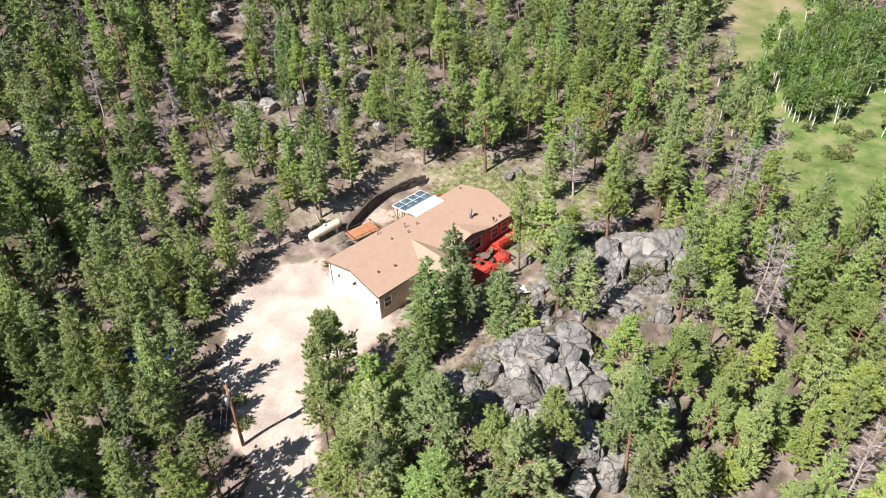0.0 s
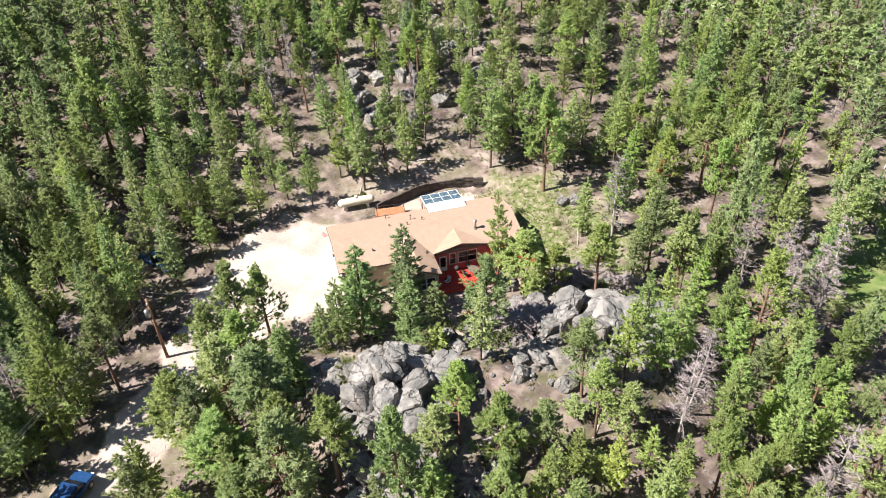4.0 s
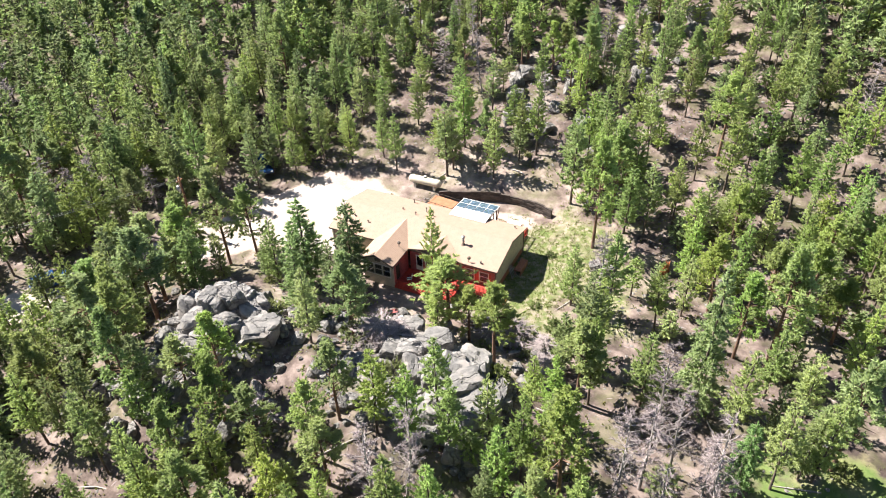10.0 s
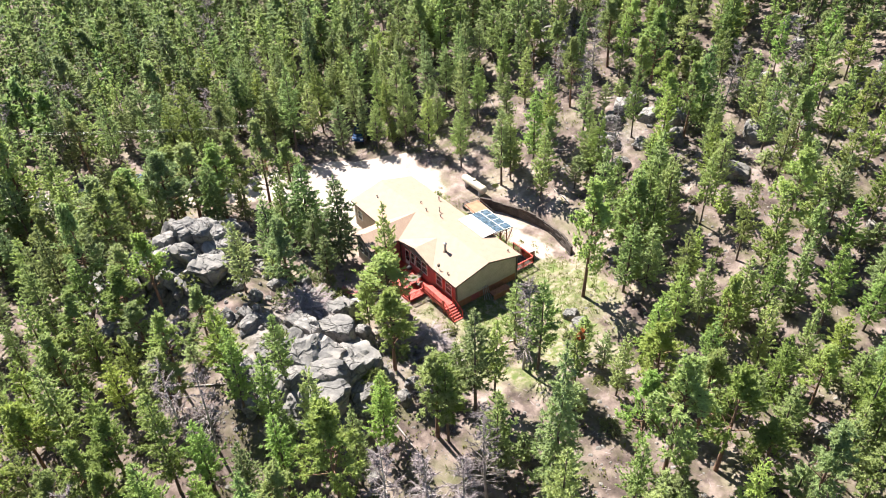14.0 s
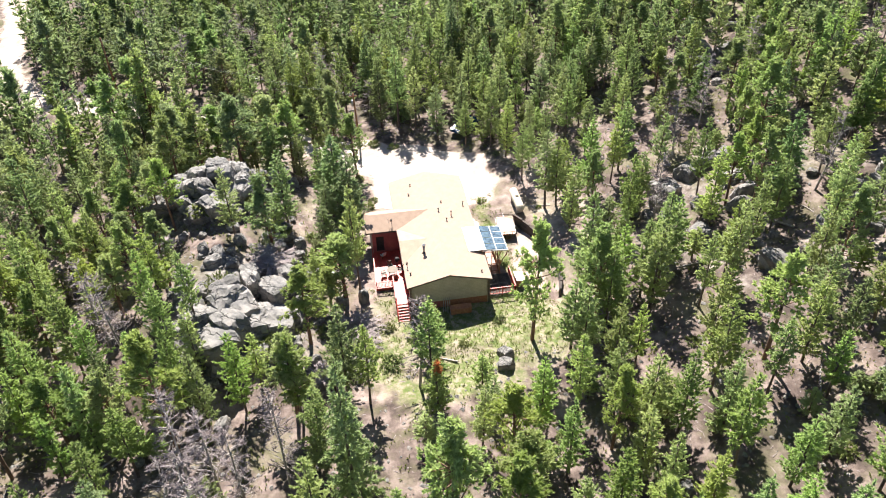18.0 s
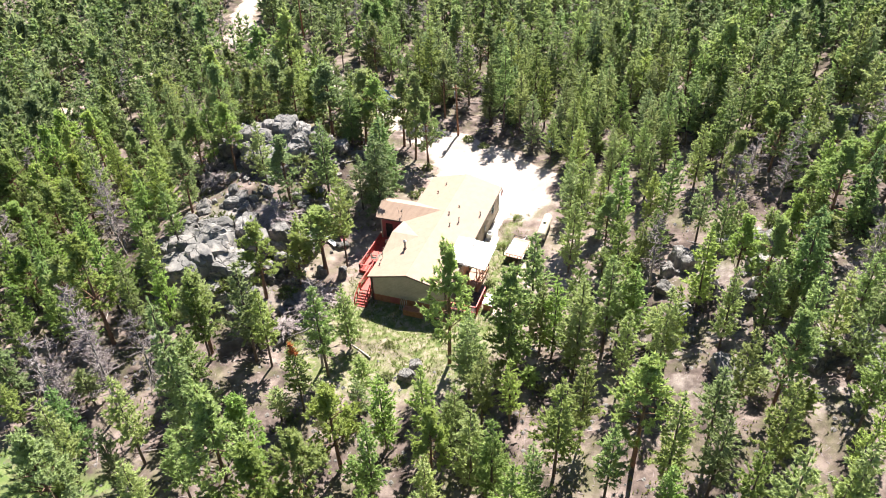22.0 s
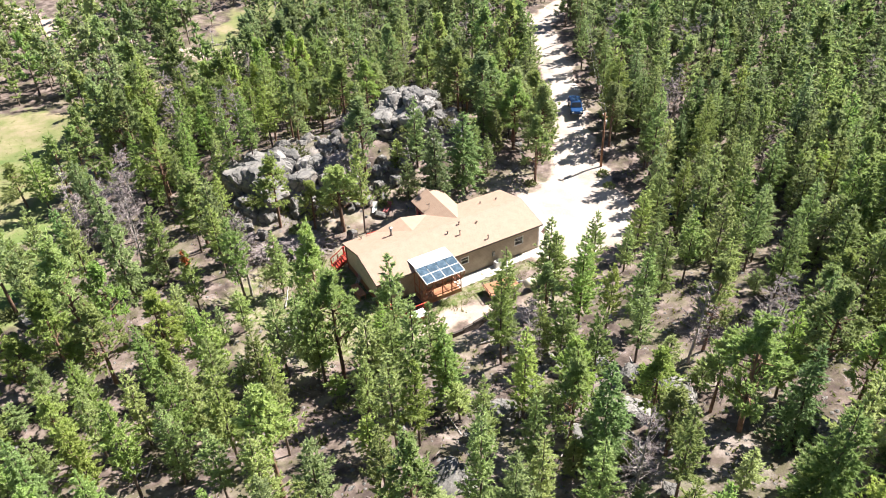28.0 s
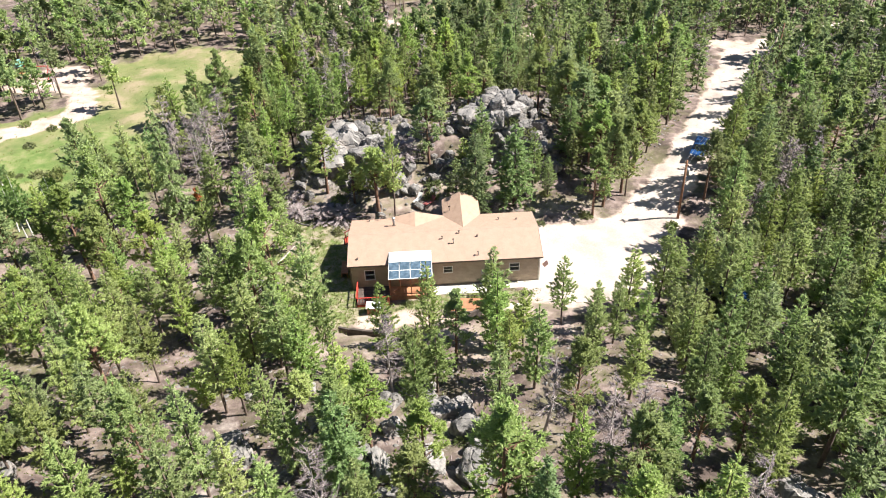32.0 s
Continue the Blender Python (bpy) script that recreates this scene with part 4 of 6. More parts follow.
# ---- boxes stacked against the east wall ----
pile = thing("timber_bench", (10.9, 0.9, -0.45), "old pinkish timber bench in the shade of the wall", "bench")
part("top", boxed(10.35, 11.15, -0.2, 2.1, 0.25, 0.33), M_REDWOOD, pile)
part("front_panel", boxed(11.08, 11.14, -0.15, 2.05, -0.5, 0.25), M_REDWOOD, pile)
for y in (-0.1, 1.95):
    part("leg", boxed(10.4, 10.5, y, y + 0.1, -0.55, 0.25), M_REDWOOD, pile)
for k in range(4):
    pole_ob = thing("leaning_pole", (10.3 + 0.1 * k, -0.6 + 0.15 * k, -0.45), "grey timber pole leaning on the wall", "pole", "poles against the wall")
    part("shaft", rod(bmesh.new(), (10.5 + 0.1 * k, -0.9 + 0.25 * k, -0.5), (9.85, -0.7 + 0.2 * k, 1.0), 0.04), M_DEADWOOD, pole_ob)

# ---- things on the deck and in the yard ----
def patio_table(x, y, z):
    t = thing("patio_table", (x, y, z), "dark round patio table on the red deck", "table")
    part("tabletop", rod(bmesh.new(), (x, y, z + 0.7), (x, y, z + 0.74), 0.62, 0.62, 24), M_FASCIA, t, "dark round tabletop")
    for a in range(4):
        c, s = math.cos(a * 1.571 + 0.5), math.sin(a * 1.571 + 0.5)
        part("leg", rod(bmesh.new(), (x + c * 0.5, y + s * 0.5, z), (x + c * 0.4, y + s * 0.4, z + 0.7), 0.025), M_BLACK, t)
    return t


def patio_chair(x, y, z, turn, mat, label):
    c = thing("patio_chair", (x, y, z), label, "chair", "chairs on the deck")
    o = Vector((x, y, z))

    def cp(name, bm, m):
        bmesh.ops.translate(bm, verts=bm.verts, vec=o)
        return part(name, bm, m, c)
    cp("seat", boxed(-0.26, 0.26, -0.26, 0.26, 0.4, 0.46, bevel=0.02), mat)
    cp("backrest", prism([(-0.26, -0.24, 0.46), (0.26, -0.24, 0.46), (0.26, -0.36, 0.95), (-0.26, -0.36, 0.95)], (0, -0.04, 0)), mat)
    for lx in (-0.23, 0.23):
        for ly in (-0.23, 0.23):
            cp("leg", boxed(lx - 0.02, lx + 0.02, ly - 0.02, ly + 0.02, 0, 0.4), M_BLACK)
        cp("armrest", boxed(lx - 0.03, lx + 0.03, -0.26, 0.24, 0.62, 0.66), M_BLACK)
    c.rotation_euler = (0, 0, radians(turn))
    return c


patio_table(3.6, -5.6, DZ)
for a in (10, 100, 190, 280):
    patio_chair(3.6 + 1.0 * math.sin(radians(a)), -5.6 - 1.0 * math.cos(radians(a)), DZ, a, M_FASCIA, "dark metal patio chair at the round table")
patio_chair(0.3, -6.4, DZ, 120, M_WHITE, "pale garden chair against the wing wall")
grill = thing("barbecue_grill", (1.9, -4.9, DZ), "black kettle barbecue on thin legs", "grill")
bm = bmesh.new()
bmesh.ops.create_uvsphere(bm, u_segments=16, v_segments=10, radius=0.3, matrix=Matrix.Translation((1.9, -4.9, DZ + 0.75)))
part("bowl", bm, M_BLACK, grill, "black enamel bowl and lid", True)
for a in range(3):
    part("leg", rod(bmesh.new(), (1.9 + 0.32 * math.cos(a * 2.09), -4.9 + 0.32 * math.sin(a * 2.09), DZ), (1.9, -4.9, DZ + 0.6), 0.018), M_STEEL, grill)


def lounger(x, y, turn, mat, label):
    z = gz(x, y)
    c = thing("sun_lounger", (x, y, z), label, "lounger", "loungers by the rocks")
    o = Vector((x, y, z))

    def cp(name, bm, m):
        bmesh.ops.translate(bm, verts=bm.verts, vec=o)
        return part(name, bm, m, c)
    cp("seat", boxed(-0.6, 0.7, -0.3, 0.3, 0.3, 0.36, bevel=0.02), mat)
    cp("backrest", prism([(-0.6, -0.3, 0.34), (-0.6, 0.3, 0.34), (-1.1, 0.3, 0.85), (-1.1, -0.3, 0.85)], (0.03, 0, 0.05)), mat)
    for lx in (-0.5, 0.6):
        for ly in (-0.27, 0.27):
            cp("leg", boxed(lx - 0.02, lx + 0.02, ly - 0.02, ly + 0.02, -0.05, 0.3), M_STEEL)
    c.rotation_euler = (0, 0, radians(turn))
    return c


lounger(1.0, -11.9, 40, M_RED_WALL, "faded red garden lounger on bare ground")
lounger(2.4, -12.5, 60, M_WHITE, "white garden lounger on bare ground")
flag = thing("small_banner", (-11.1, 4.35, 1.6), "small pink and white banner by the garage corner", "flag")
part("staff", rod(bmesh.new(), (-10.95, 4.35, 1.7), (-11.6, 4.45, 2.5), 0.015), M_STEEL, flag)
part("cloth", prism([(-11.1, 4.37, 1.95), (-11.6, 4.45, 2.48), (-11.8, 4.5, 2.0), (-11.4, 4.42, 1.5)], (0.0, 0.015, 0.0)), surface("pink_cloth", (0.55, 0.25, 0.25), (0.8, 0.66, 0.64), 4.0, 0.8), flag)
hoop = thing("wall_lamp_bracket", (XW - 0.1, -0.4, 2.4), "dark floodlight under the gable", "lamp")
part("bracket", boxed(XW - 0.25, XW, -0.5, -0.3, 2.5, 2.58), M_BLACK, hoop)
part("lamp_head", boxed(XW - 0.4, XW - 0.2, -0.6, -0.2, 2.38, 2.5, bevel=0.02), M_BLACK, hoop)

# play frame beyond the meadow
play = thing("play_frame", (71, -62, gz(71, -62)), "red play frame with an orange and teal slide", "playground")
pz2 = gz(71, -62)
M_PLAY_RED = surface("red_play_paint", (0.42, 0.05, 0.05), (0.55, 0.09, 0.08), 3.0, 0.5)
M_PLAY_ORANGE = surface("orange_plastic", (0.55, 0.17, 0.05), (0.68, 0.25, 0.09), 3.0, 0.4)
M_PLAY_TEAL = surface("teal_plastic", (0.10, 0.32, 0.30), (0.16, 0.42, 0.40), 3.0, 0.4)
for x in (68.6, 71.0, 73.4):
    for y in (-63.2, -60.8):
        part("leg", rod(bmesh.new(), (x, y, pz2 - 0.2), (x, -62, pz2 + 2.6), 0.07), M_PLAY_RED, play)
part("beam", rod(bmesh.new(), (68.3, -62, pz2 + 2.6), (73.7, -62, pz2 + 2.6), 0.08), M_PLAY_RED, play)
part("platform", boxed(72.9, 74.6, -62.9, -61.1, pz2 + 1.4, pz2 + 1.55), M_PLY, play)
part("slide", prism([(74.6, -62.4, pz2 + 1.6), (77.6, -62.4, pz2 + 0.25), (77.6, -62.4, pz2 + 0.15), (74.6, -62.4, pz2 + 1.5)], (0, 0.8, 0)), M_PLAY_ORANGE, play, "orange slide")
part("canopy", prism([(72.7, -63.1, pz2 + 3.0), (74.8, -63.1, pz2 + 3.0), (73.75, -63.1, pz2 + 3.8)], (0, 2.2, 0)), M_PLAY_TEAL, play, "teal canopy")
for x in (72.95, 74.55):
    for y in (-62.85, -61.15):
        part("post", rod(bmesh.new(), (x, y, pz2 - 0.2), (x, y, pz2 + 3.05), 0.06), M_PLAY_RED, play)
for x in (69.5, 70.4):
    part("swing_seat", boxed(x - 0.22, x + 0.22, -62.15, -61.85, pz2 + 0.5, pz2 + 0.54), M_BLACK, play)
    for dx in (-0.2, 0.2):
        part("swing_chain", rod(bmesh.new(), (x + dx, -62, pz2 + 0.52), (x + dx, -62, pz2 + 2.6), 0.012, seg=5), M_STEEL, play)


# ---- trees ----
rng = np.random.default_rng(7)


def tube(path, radii, seg=7):
    """Vertices and triangles of a tapered tube along a path."""
    path, V, F = np.asarray(path, float), [], []
    for k, (p, r) in enumerate(zip(path, radii)):
        d = path[min(k + 1, len(path) - 1)] - path[max(k - 1, 0)]
        d = d / (np.linalg.norm(d) + 1e-9)
        a = np.cross(d, (0.31, 0.95, 0.02))
        a /= np.linalg.norm(a) + 1e-9
        b = np.cross(d, a)
        for s in range(seg):
            t = 2 * math.pi * s / seg
            V.append(p + r * (math.cos(t) * a + math.sin(t) * b))
    for k in range(len(path) - 1):
        for s in range(seg):
            i, j = k * seg + s, k * seg + (s + 1) % seg
            F += [(i, j, j + seg), (i, j + seg, i + seg)]
    return np.array(V), np.array(F)


def join(pieces):
    V, F, n = [], [], 0
    for v, f in pieces:
        V.append(v)
        F.append(f + n)
        n += len(v)
    return np.concatenate(V), np.concatenate(F)


def tufts(centres, outward, blades, length, width, rng, plain=False):
    """Spiky tufts of needles: thin triangles that leave each centre outward and upward."""
    n = len(centres)
    c = np.repeat(centres, blades, 0)
    d = np.repeat(outward, blades, 0) * 1.1 + rng.normal(0, 0.6, (n * blades, 3)) + (0, 0, 0.12)
    d /= np.linalg.norm(d, axis=1, keepdims=True)
    face = np.repeat(outward, blades, 0) * (0.8, 0.8, 0.3) + (0, 0, 0.8) + rng.normal(0, 0.45, d.shape)
    s = np.cross(d, face)
    s /= np.linalg.norm(s, axis=1, keepdims=True) + 1e-9
    ln = length * rng.uniform(0.65, 1.25, (len(d), 1))
    wd = width * rng.uniform(0.7, 1.3, (len(d), 1))
    base = c - d * ln * 0.25
    if plain:
        V = np.stack([base + s * wd * 0.6, base - s * wd * 0.6, c + d * ln * 0.75], 1).reshape(-1, 3)
        return V, np.arange(len(V)).reshape(-1, 3)
    V = np.stack([base + s * wd * 0.5, base - s * wd * 0.5, c + d * ln * 0.75 + s * wd * 0.25, c + d * ln * 0.75 - s * wd * 0.25], 1).reshape(-1, 3)
    k = np.arange(len(d)) * 4
    F = np.concatenate([np.stack([k, k + 1, k + 3], 1), np.stack([k, k + 3, k + 2], 1)])
    return V, F


def make_tree(kind, seed, lod=1.0):
    """(trunk, crown) as vertices and triangles; about 10 m tall, foot at the origin."""
    rng = np.random.default_rng(seed)
    H = 10.0
    bend = rng.normal(0, 0.22, 2)
    hs = np.linspace(-0.4, H, 9)
    path = np.stack([bend[0] * np.sin(hs / H * 2.2), bend[1] * np.sin(hs / H * 2.0), hs], 1)
    r0 = {"ponderosa": 0.21, "spruce": 0.16, "fir": 0.17}.get(kind, 0.15)
    radii = r0 * (1 - np.clip(hs, 0, H) / H * 0.9)
    wood = [tube(path[::1 if lod > 0.3 else 2], radii[::1 if lod > 0.3 else 2], 7 if lod > 0.6 else 4 if lod > 0.3 else 3)]

    def axis(z):
        return np.stack([np.interp(z, hs, path[:, 0]), np.interp(z, hs, path[:, 1]), z], -1)
    C, O = [], []
    if kind in ("lodgepole", "spruce", "fir"):
        lo = {"lodgepole": rng.uniform(0.12, 0.34), "spruce": 0.04, "fir": 0.13}[kind]
        rmax = {"lodgepole": rng.uniform(1.6, 2.15), "spruce": rng.uniform(2.0, 2.4), "fir": rng.uniform(2.0, 2.4)}[kind]
        step = (0.36 if lod > 0.6 else 0.44) / math.sqrt(lod)
        z = lo * H
        while z < H - 0.15:
            u = (z - lo * H) / (H * (1 - lo))
            if kind == "lodgepole":
                r = rmax * min(1, 0.55 + 2.4 * u) * (1 - u) ** 0.85 * rng.uniform(0.6, 1.2) + 0.1
            elif kind == "spruce":
                r = rmax * (1 - u) ** 0.85 * rng.uniform(0.82, 1.12) + 0.05
            else:
                r = rmax * min(1, 0.72 + 1.3 * u) * (1 - u) ** 0.6 * rng.uniform(0.75, 1.1)
            nb = max(3, int(round((6.6 if u < 0.75 else 5.0) * math.sqrt(lod))))
            th0 = rng.uniform(0, 6.28)
            for b in range(nb):
                th = th0 + 6.283 * b / nb + rng.normal(0, 0.3)
                L = r * rng.uniform(0.6, 1.18)
                if kind == "lodgepole" and rng.random() < 0.22:
                    continue
                rise = rng.normal(0.28, 0.12) if kind == "lodgepole" else rng.normal(0.0, 0.1)
                out = np.array([math.cos(th), math.sin(th), rise])
                side = np.array([-math.sin(th), math.cos(th), 0.0])
                m = max(1, int(round(L / ((0.245 if lod > 0.6 else 0.30) / math.sqrt(lod)))))
                foot = axis(z + rng.normal(0, 0.07))
                for t in (np.arange(m) + rng.uniform(0.6, 1.0)) / m:
                    t = min(0.22 + 0.82 * t, 1.04)
                    w = rng.normal(0, 0.2) * L * (1.15 - t)
                    tip = 0.16 * L * t * t * (1 if kind == "lodgepole" else -0.8)
                    C.append(foot + out * L * t + side * w + (0, 0, tip) + rng.normal(0, 0.05, 3))
                    O.append(out + side * w / (0.3 * L + 0.1))
            z += step * rng.uniform(0.75, 1.25)
        C.append(axis(H)); O.append(np.array([0, 0, 1.0]))
        blades, ln, wd = (11, 0.42, 0.115) if lod > 0.6 else (8, 0.55, 0.16)
    elif kind == "ponderosa":
        lo = rng.uniform(0.2, 0.32)
        for k in range(int(44 * math.sqrt(lod)) + 6):
            z = H * (lo + (1 - lo) * rng.random() ** 0.8)
            u = (z / H - lo) / (1 - lo)
            L = 2.1 * (math.sin(min(1, 0.25 + u * 0.95) * math.pi) ** 0.7 + 0.12) * rng.uniform(0.55, 1.1)
            th = rng.uniform(0, 6.28)
            out = np.array([math.cos(th), math.sin(th), rng.uniform(0.05, 0.45)])
            a, e = axis(z - 0.2), axis(z) + out * L
            if lod > 0.6:
                wood.append(tube([a, a * 0.5 + e * 0.5, e], [0.055, 0.04, 0.015], 4))
            for q in range(max(4, int((13 if lod > 0.6 else 9) * lod ** 0.5))):
                C.append(a + (e - a) * rng.uniform(0.62, 1.06) + rng.normal(0, 0.24, 3) * (1.1, 1.1, 0.8))
                O.append(out)
        for q in range(8):
            C.append(axis(H) + rng.normal(0, 0.3, 3) - (0, 0, 0.3)); O.append(np.array([0, 0, 1.0]))
        blades, ln, wd = (12, 0.44, 0.12) if lod > 0.6 else (9, 0.52, 0.165)
    elif kind == "aspen":
        for k in range(int(420 * lod)):
            d = rng.normal(0, 1, 3)
            d /= np.linalg.norm(d)
            q = np.array([0, 0, 6.4]) + d * (1.5, 1.5, 3.0) * rng.random() ** 0.4
            C.append(q); O.append(d)
        blades, ln, wd = 5, 0.22, 0.17
    elif kind == "shrub":
        for k in range(int(90 * lod)):
            d = rng.normal(0, 1, 3)
            d[2] = abs(d[2])
            d /= np.linalg.norm(d)
            C.append(d * (1.0, 1.0, 0.75) * rng.uniform(0.5, 1.0)); O.append(d)
        blades, ln, wd = 6, 0.34, 0.11
        wood = [tube([(0, 0, -0.2), (0, 0, 0.5)], [0.05, 0.02], 5)]
    elif kind == "dead":
        for k in range(int(70 * lod)):
            z = H * rng.uniform(0.18, 0.98)
            u = z / H
            th = rng.uniform(0, 6.28)
            L = (1 - u) ** 0.55 * rng.uniform(0.9, 2.1) + 0.25
            out = np.array([math.cos(th), math.sin(th), rng.uniform(-0.15, 0.5)])
            a = axis(z)
            m, e = a + out * L * 0.55 + rng.normal(0, 0.08, 3), a + out * L + rng.normal(0, 0.16, 3)
            wood.append(tube([a, m, e], [0.035, 0.024, 0.008], 3))
            for q in range(4 if lod > 0.6 else 2):
                C.append(a + (e - a) * rng.uniform(0.35, 1.0)); O.append(out)
        blades, ln, wd = 7, 0.62, 0.03
    trunk = join(wood)
    if not C:
        return trunk, None
    bl = blades if lod > 0.6 else 6
    k = 1.0 if lod > 0.8 else 1.15 if lod > 0.6 else 1.85 if lod > 0.3 else 2.4
    return trunk, tufts(np.array(C), np.array(O), bl, ln * k, wd * k, rng, True)


LIB, PALE, MID = {}, {}, {}
for kind, count, bark, leaf in (("lodgepole", 6, M_BARK, M_PINE), ("spruce", 3, M_BARK, M_SPRUCE), ("fir", 3, M_BARK, M_SPRUCE), ("ponderosa", 4, M_BARK_RED, M_PINE), ("shrub", 3, M_BARK, M_SHRUB), ("dead", 4, M_DEADWOOD, M_TWIG)):
    for k in range(count):
        trunk, crown = make_tree(kind, 11 * k + len(kind), 1.0)
        LIB[kind, k] = (mesh_from("trunk", *trunk, bark, True), mesh_from("crown", *crown, leaf) if crown else None)
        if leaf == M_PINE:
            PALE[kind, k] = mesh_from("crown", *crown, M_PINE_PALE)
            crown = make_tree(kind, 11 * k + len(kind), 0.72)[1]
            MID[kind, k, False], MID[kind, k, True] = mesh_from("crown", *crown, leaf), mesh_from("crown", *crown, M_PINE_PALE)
NAMES = {"lodgepole": ("lodgepole_pine", "slender green lodgepole pine on the forest floor", "tree"),
         "spruce": ("spruce_tree", "dense dark green spruce with low branches", "tree"),
         "fir": ("fir_tree", "full round-topped dark green fir", "tree"),
         "ponderosa": ("ponderosa_pine", "round-crowned pine with a bare reddish trunk", "tree"),
         "shrub": ("shrub", "low green shrub on stony ground", "shrub"),
         "dead": ("dead_tree", "leafless grey dead tree with bare twigs", "tree")}
placed, far_woods = [], []
# open ground round the buildings: x from, to, y from, to
KEEP_OUT = [(-12, 11, -9, 10.5), (-16, -2, 8, 12.3), (-3, 12, 10, 15), (9, 17.5, -9, 12), (-1, 9, -13, -4), (-38, -31, -10, -6)]


def plant(kind, x, y, h, lean=(0.0, 0.0), label="", girth=0.95, young=False):
    k = rng.integers(0, sum(1 for q in LIB if q[0] == kind))
    name, text, cat = ("young_pine", "young green pine among the grown trees", "tree") if young else NAMES[kind]
    unit = 1.0 if kind == "shrub" else h / 10.0
    wide = h if kind == "shrub" else (0.55 * unit + 0.45) * rng.uniform(0.85, 1.15) * girth
    t = thing(name, (x, y, gz(x, y) - 0.05), label or text, cat, "shrubs" if kind == "shrub" else "young pines" if young else "pines round the house")
    t.rotation_euler = (lean[0], lean[1], rng.uniform(0, 6.28) if lean == (0.0, 0.0) else 0)
    t.scale = (wide, wide, h if kind == "shrub" else unit)
    trunk, crown = LIB[kind, int(k)]
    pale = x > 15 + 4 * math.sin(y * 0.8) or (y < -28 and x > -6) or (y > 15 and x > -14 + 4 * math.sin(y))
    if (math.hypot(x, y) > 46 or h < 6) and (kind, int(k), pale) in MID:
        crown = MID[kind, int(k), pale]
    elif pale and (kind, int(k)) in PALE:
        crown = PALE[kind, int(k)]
    new("trunk", trunk).parent = t
    if crown:
        new("crown", crown).parent = t
    placed.append((x, y))
    return t


# trees in front of the house, on and below the rocks
for kind, x, y, h in (("fir", -9.9, -10.9, 11.2), ("fir", -5.1, -9.7, 11.6), ("lodgepole", -14.4, -12.4, 6.2), ("lodgepole", -6.4, -17.2, 10.2),
                      ("lodgepole", -1.2, -22.6, 8.8), ("ponderosa", 0.6, -18.4, 10.4), ("slim", 5.2, -9.4, 13.3), ("ponderosa", 14.0, -14.8, 9.6),
                      ("lodgepole", -5.9, -12.3, 8.0), ("lodgepole", -12.4, -13.1, 9.2), ("lodgepole", -2.6, -12.8, 6.0)):
    plant("lodgepole" if kind == "slim" else kind, x, y, h, girth=1.2 if kind == "fir" else 0.62 if kind == "slim" else 1.0)
plant("ponderosa", 7.3, -11.0, 8.8, label="bushy round-crowned pine below the red deck", girth=1.4)
plant("ponderosa", 10.4, -12.6, 7.0, girth=1.1)
# by the drive
plant("ponderosa", -21.3, -11.0, 12.8, (0.0, -0.05), "leaning round-crowned pine beside the gravel drive")
for kind, x, y, h, g in (("ponderosa", -19.6, -31, 11.8, 1.2), ("ponderosa", -24.3, -13.9, 10.8, 1.15), ("ponderosa", -21.6, -16.8, 10.6, 1.15), ("ponderosa", -23.4, -19.6, 11.2, 1.15), ("ponderosa", -20.4, -23.4, 11.4, 1.15), ("ponderosa", -27.6, -20.4, 10.2, 1.2),
                         ("fir", -17.8, -19.0, 8.6, 1.1), ("lodgepole", -18.0, -15.6, 7.0, 1.1), ("lodgepole", -34.8, -3.5, 11.0, 1.18), ("ponderosa", -24.0, -27.0, 10.8, 1.2)):
    plant(kind, x, y, h, girth=g)
# east of the house
for kind, x, y, h in (("dead", 21.0, -4.7, 11.0), ("lodgepole", 21.9, -3.6, 11.2), ("lodgepole", 22.4, -9.5, 9.8),
                      ("spruce", 32.2, -11.4, 16.0), ("lodgepole", 17.9, -3.1, 8.2), ("lodgepole", 19.9, 10.2, 9.2),
                      ("ponderosa", 22.7, -16.1, 9.8), ("dead", 30.0, -22.4, 10.0), ("dead", 30.2, -16.7, 11.6), ("ponderosa", 24.5, -26.6, 13.2),
                      ("dead", 28.5, -25.2, 11.2), ("ponderosa", 37.6, -4.3, 14.6), ("lodgepole", 28.8, -0.2, 7.8), ("ponderosa", 39.5, 0.3, 12.0),
                      ("lodgepole", 22.1, -11.4, 12.2), ("lodgepole", 25.7, 1.3, 5.0), ("lodgepole", 19.9, -12.0, 7.2),
                      ("lodgepole", 22.1, 10.6, 9.6), ("lodgepole", 24.8, 12.6, 9.4), ("lodgepole", 28.2, 5.1, 9.2), ("ponderosa", 31.2, 2.1, 9.6), ("lodgepole", 27.6, 8.6, 9.8), ("lodgepole", 30.7, 13.4, 9.8), ("ponderosa", 34.6, -3.9, 10.4),
                      ("lodgepole", 33.2, 6.0, 9.4), ("ponderosa", 36.4, 1.4, 10.2), ("lodgepole", 28.4, 11.6, 9.0), ("lodgepole", 38.5, 8.3, 9.4), ("lodgepole", 27.9, -13.8, 9.0), ("lodgepole", 23.6, -15.6, 10.8), ("dead", 31.9, -20.1, 10.4), ("dead", 35.5, -22.8, 12.0),
                      ("lodgepole", 14.2, 15.2, 8.4), ("lodgepole", 14.7, 16.5, 9.6), ("lodgepole", 14.1, 21.0, 11.0), ("lodgepole", 18.3, 26.0, 10.6)):
    plant(kind, x, y, h)
rust = plant("lodgepole", 26.8, -3.6, 8.6, label="green pine with a dead rust-red top")
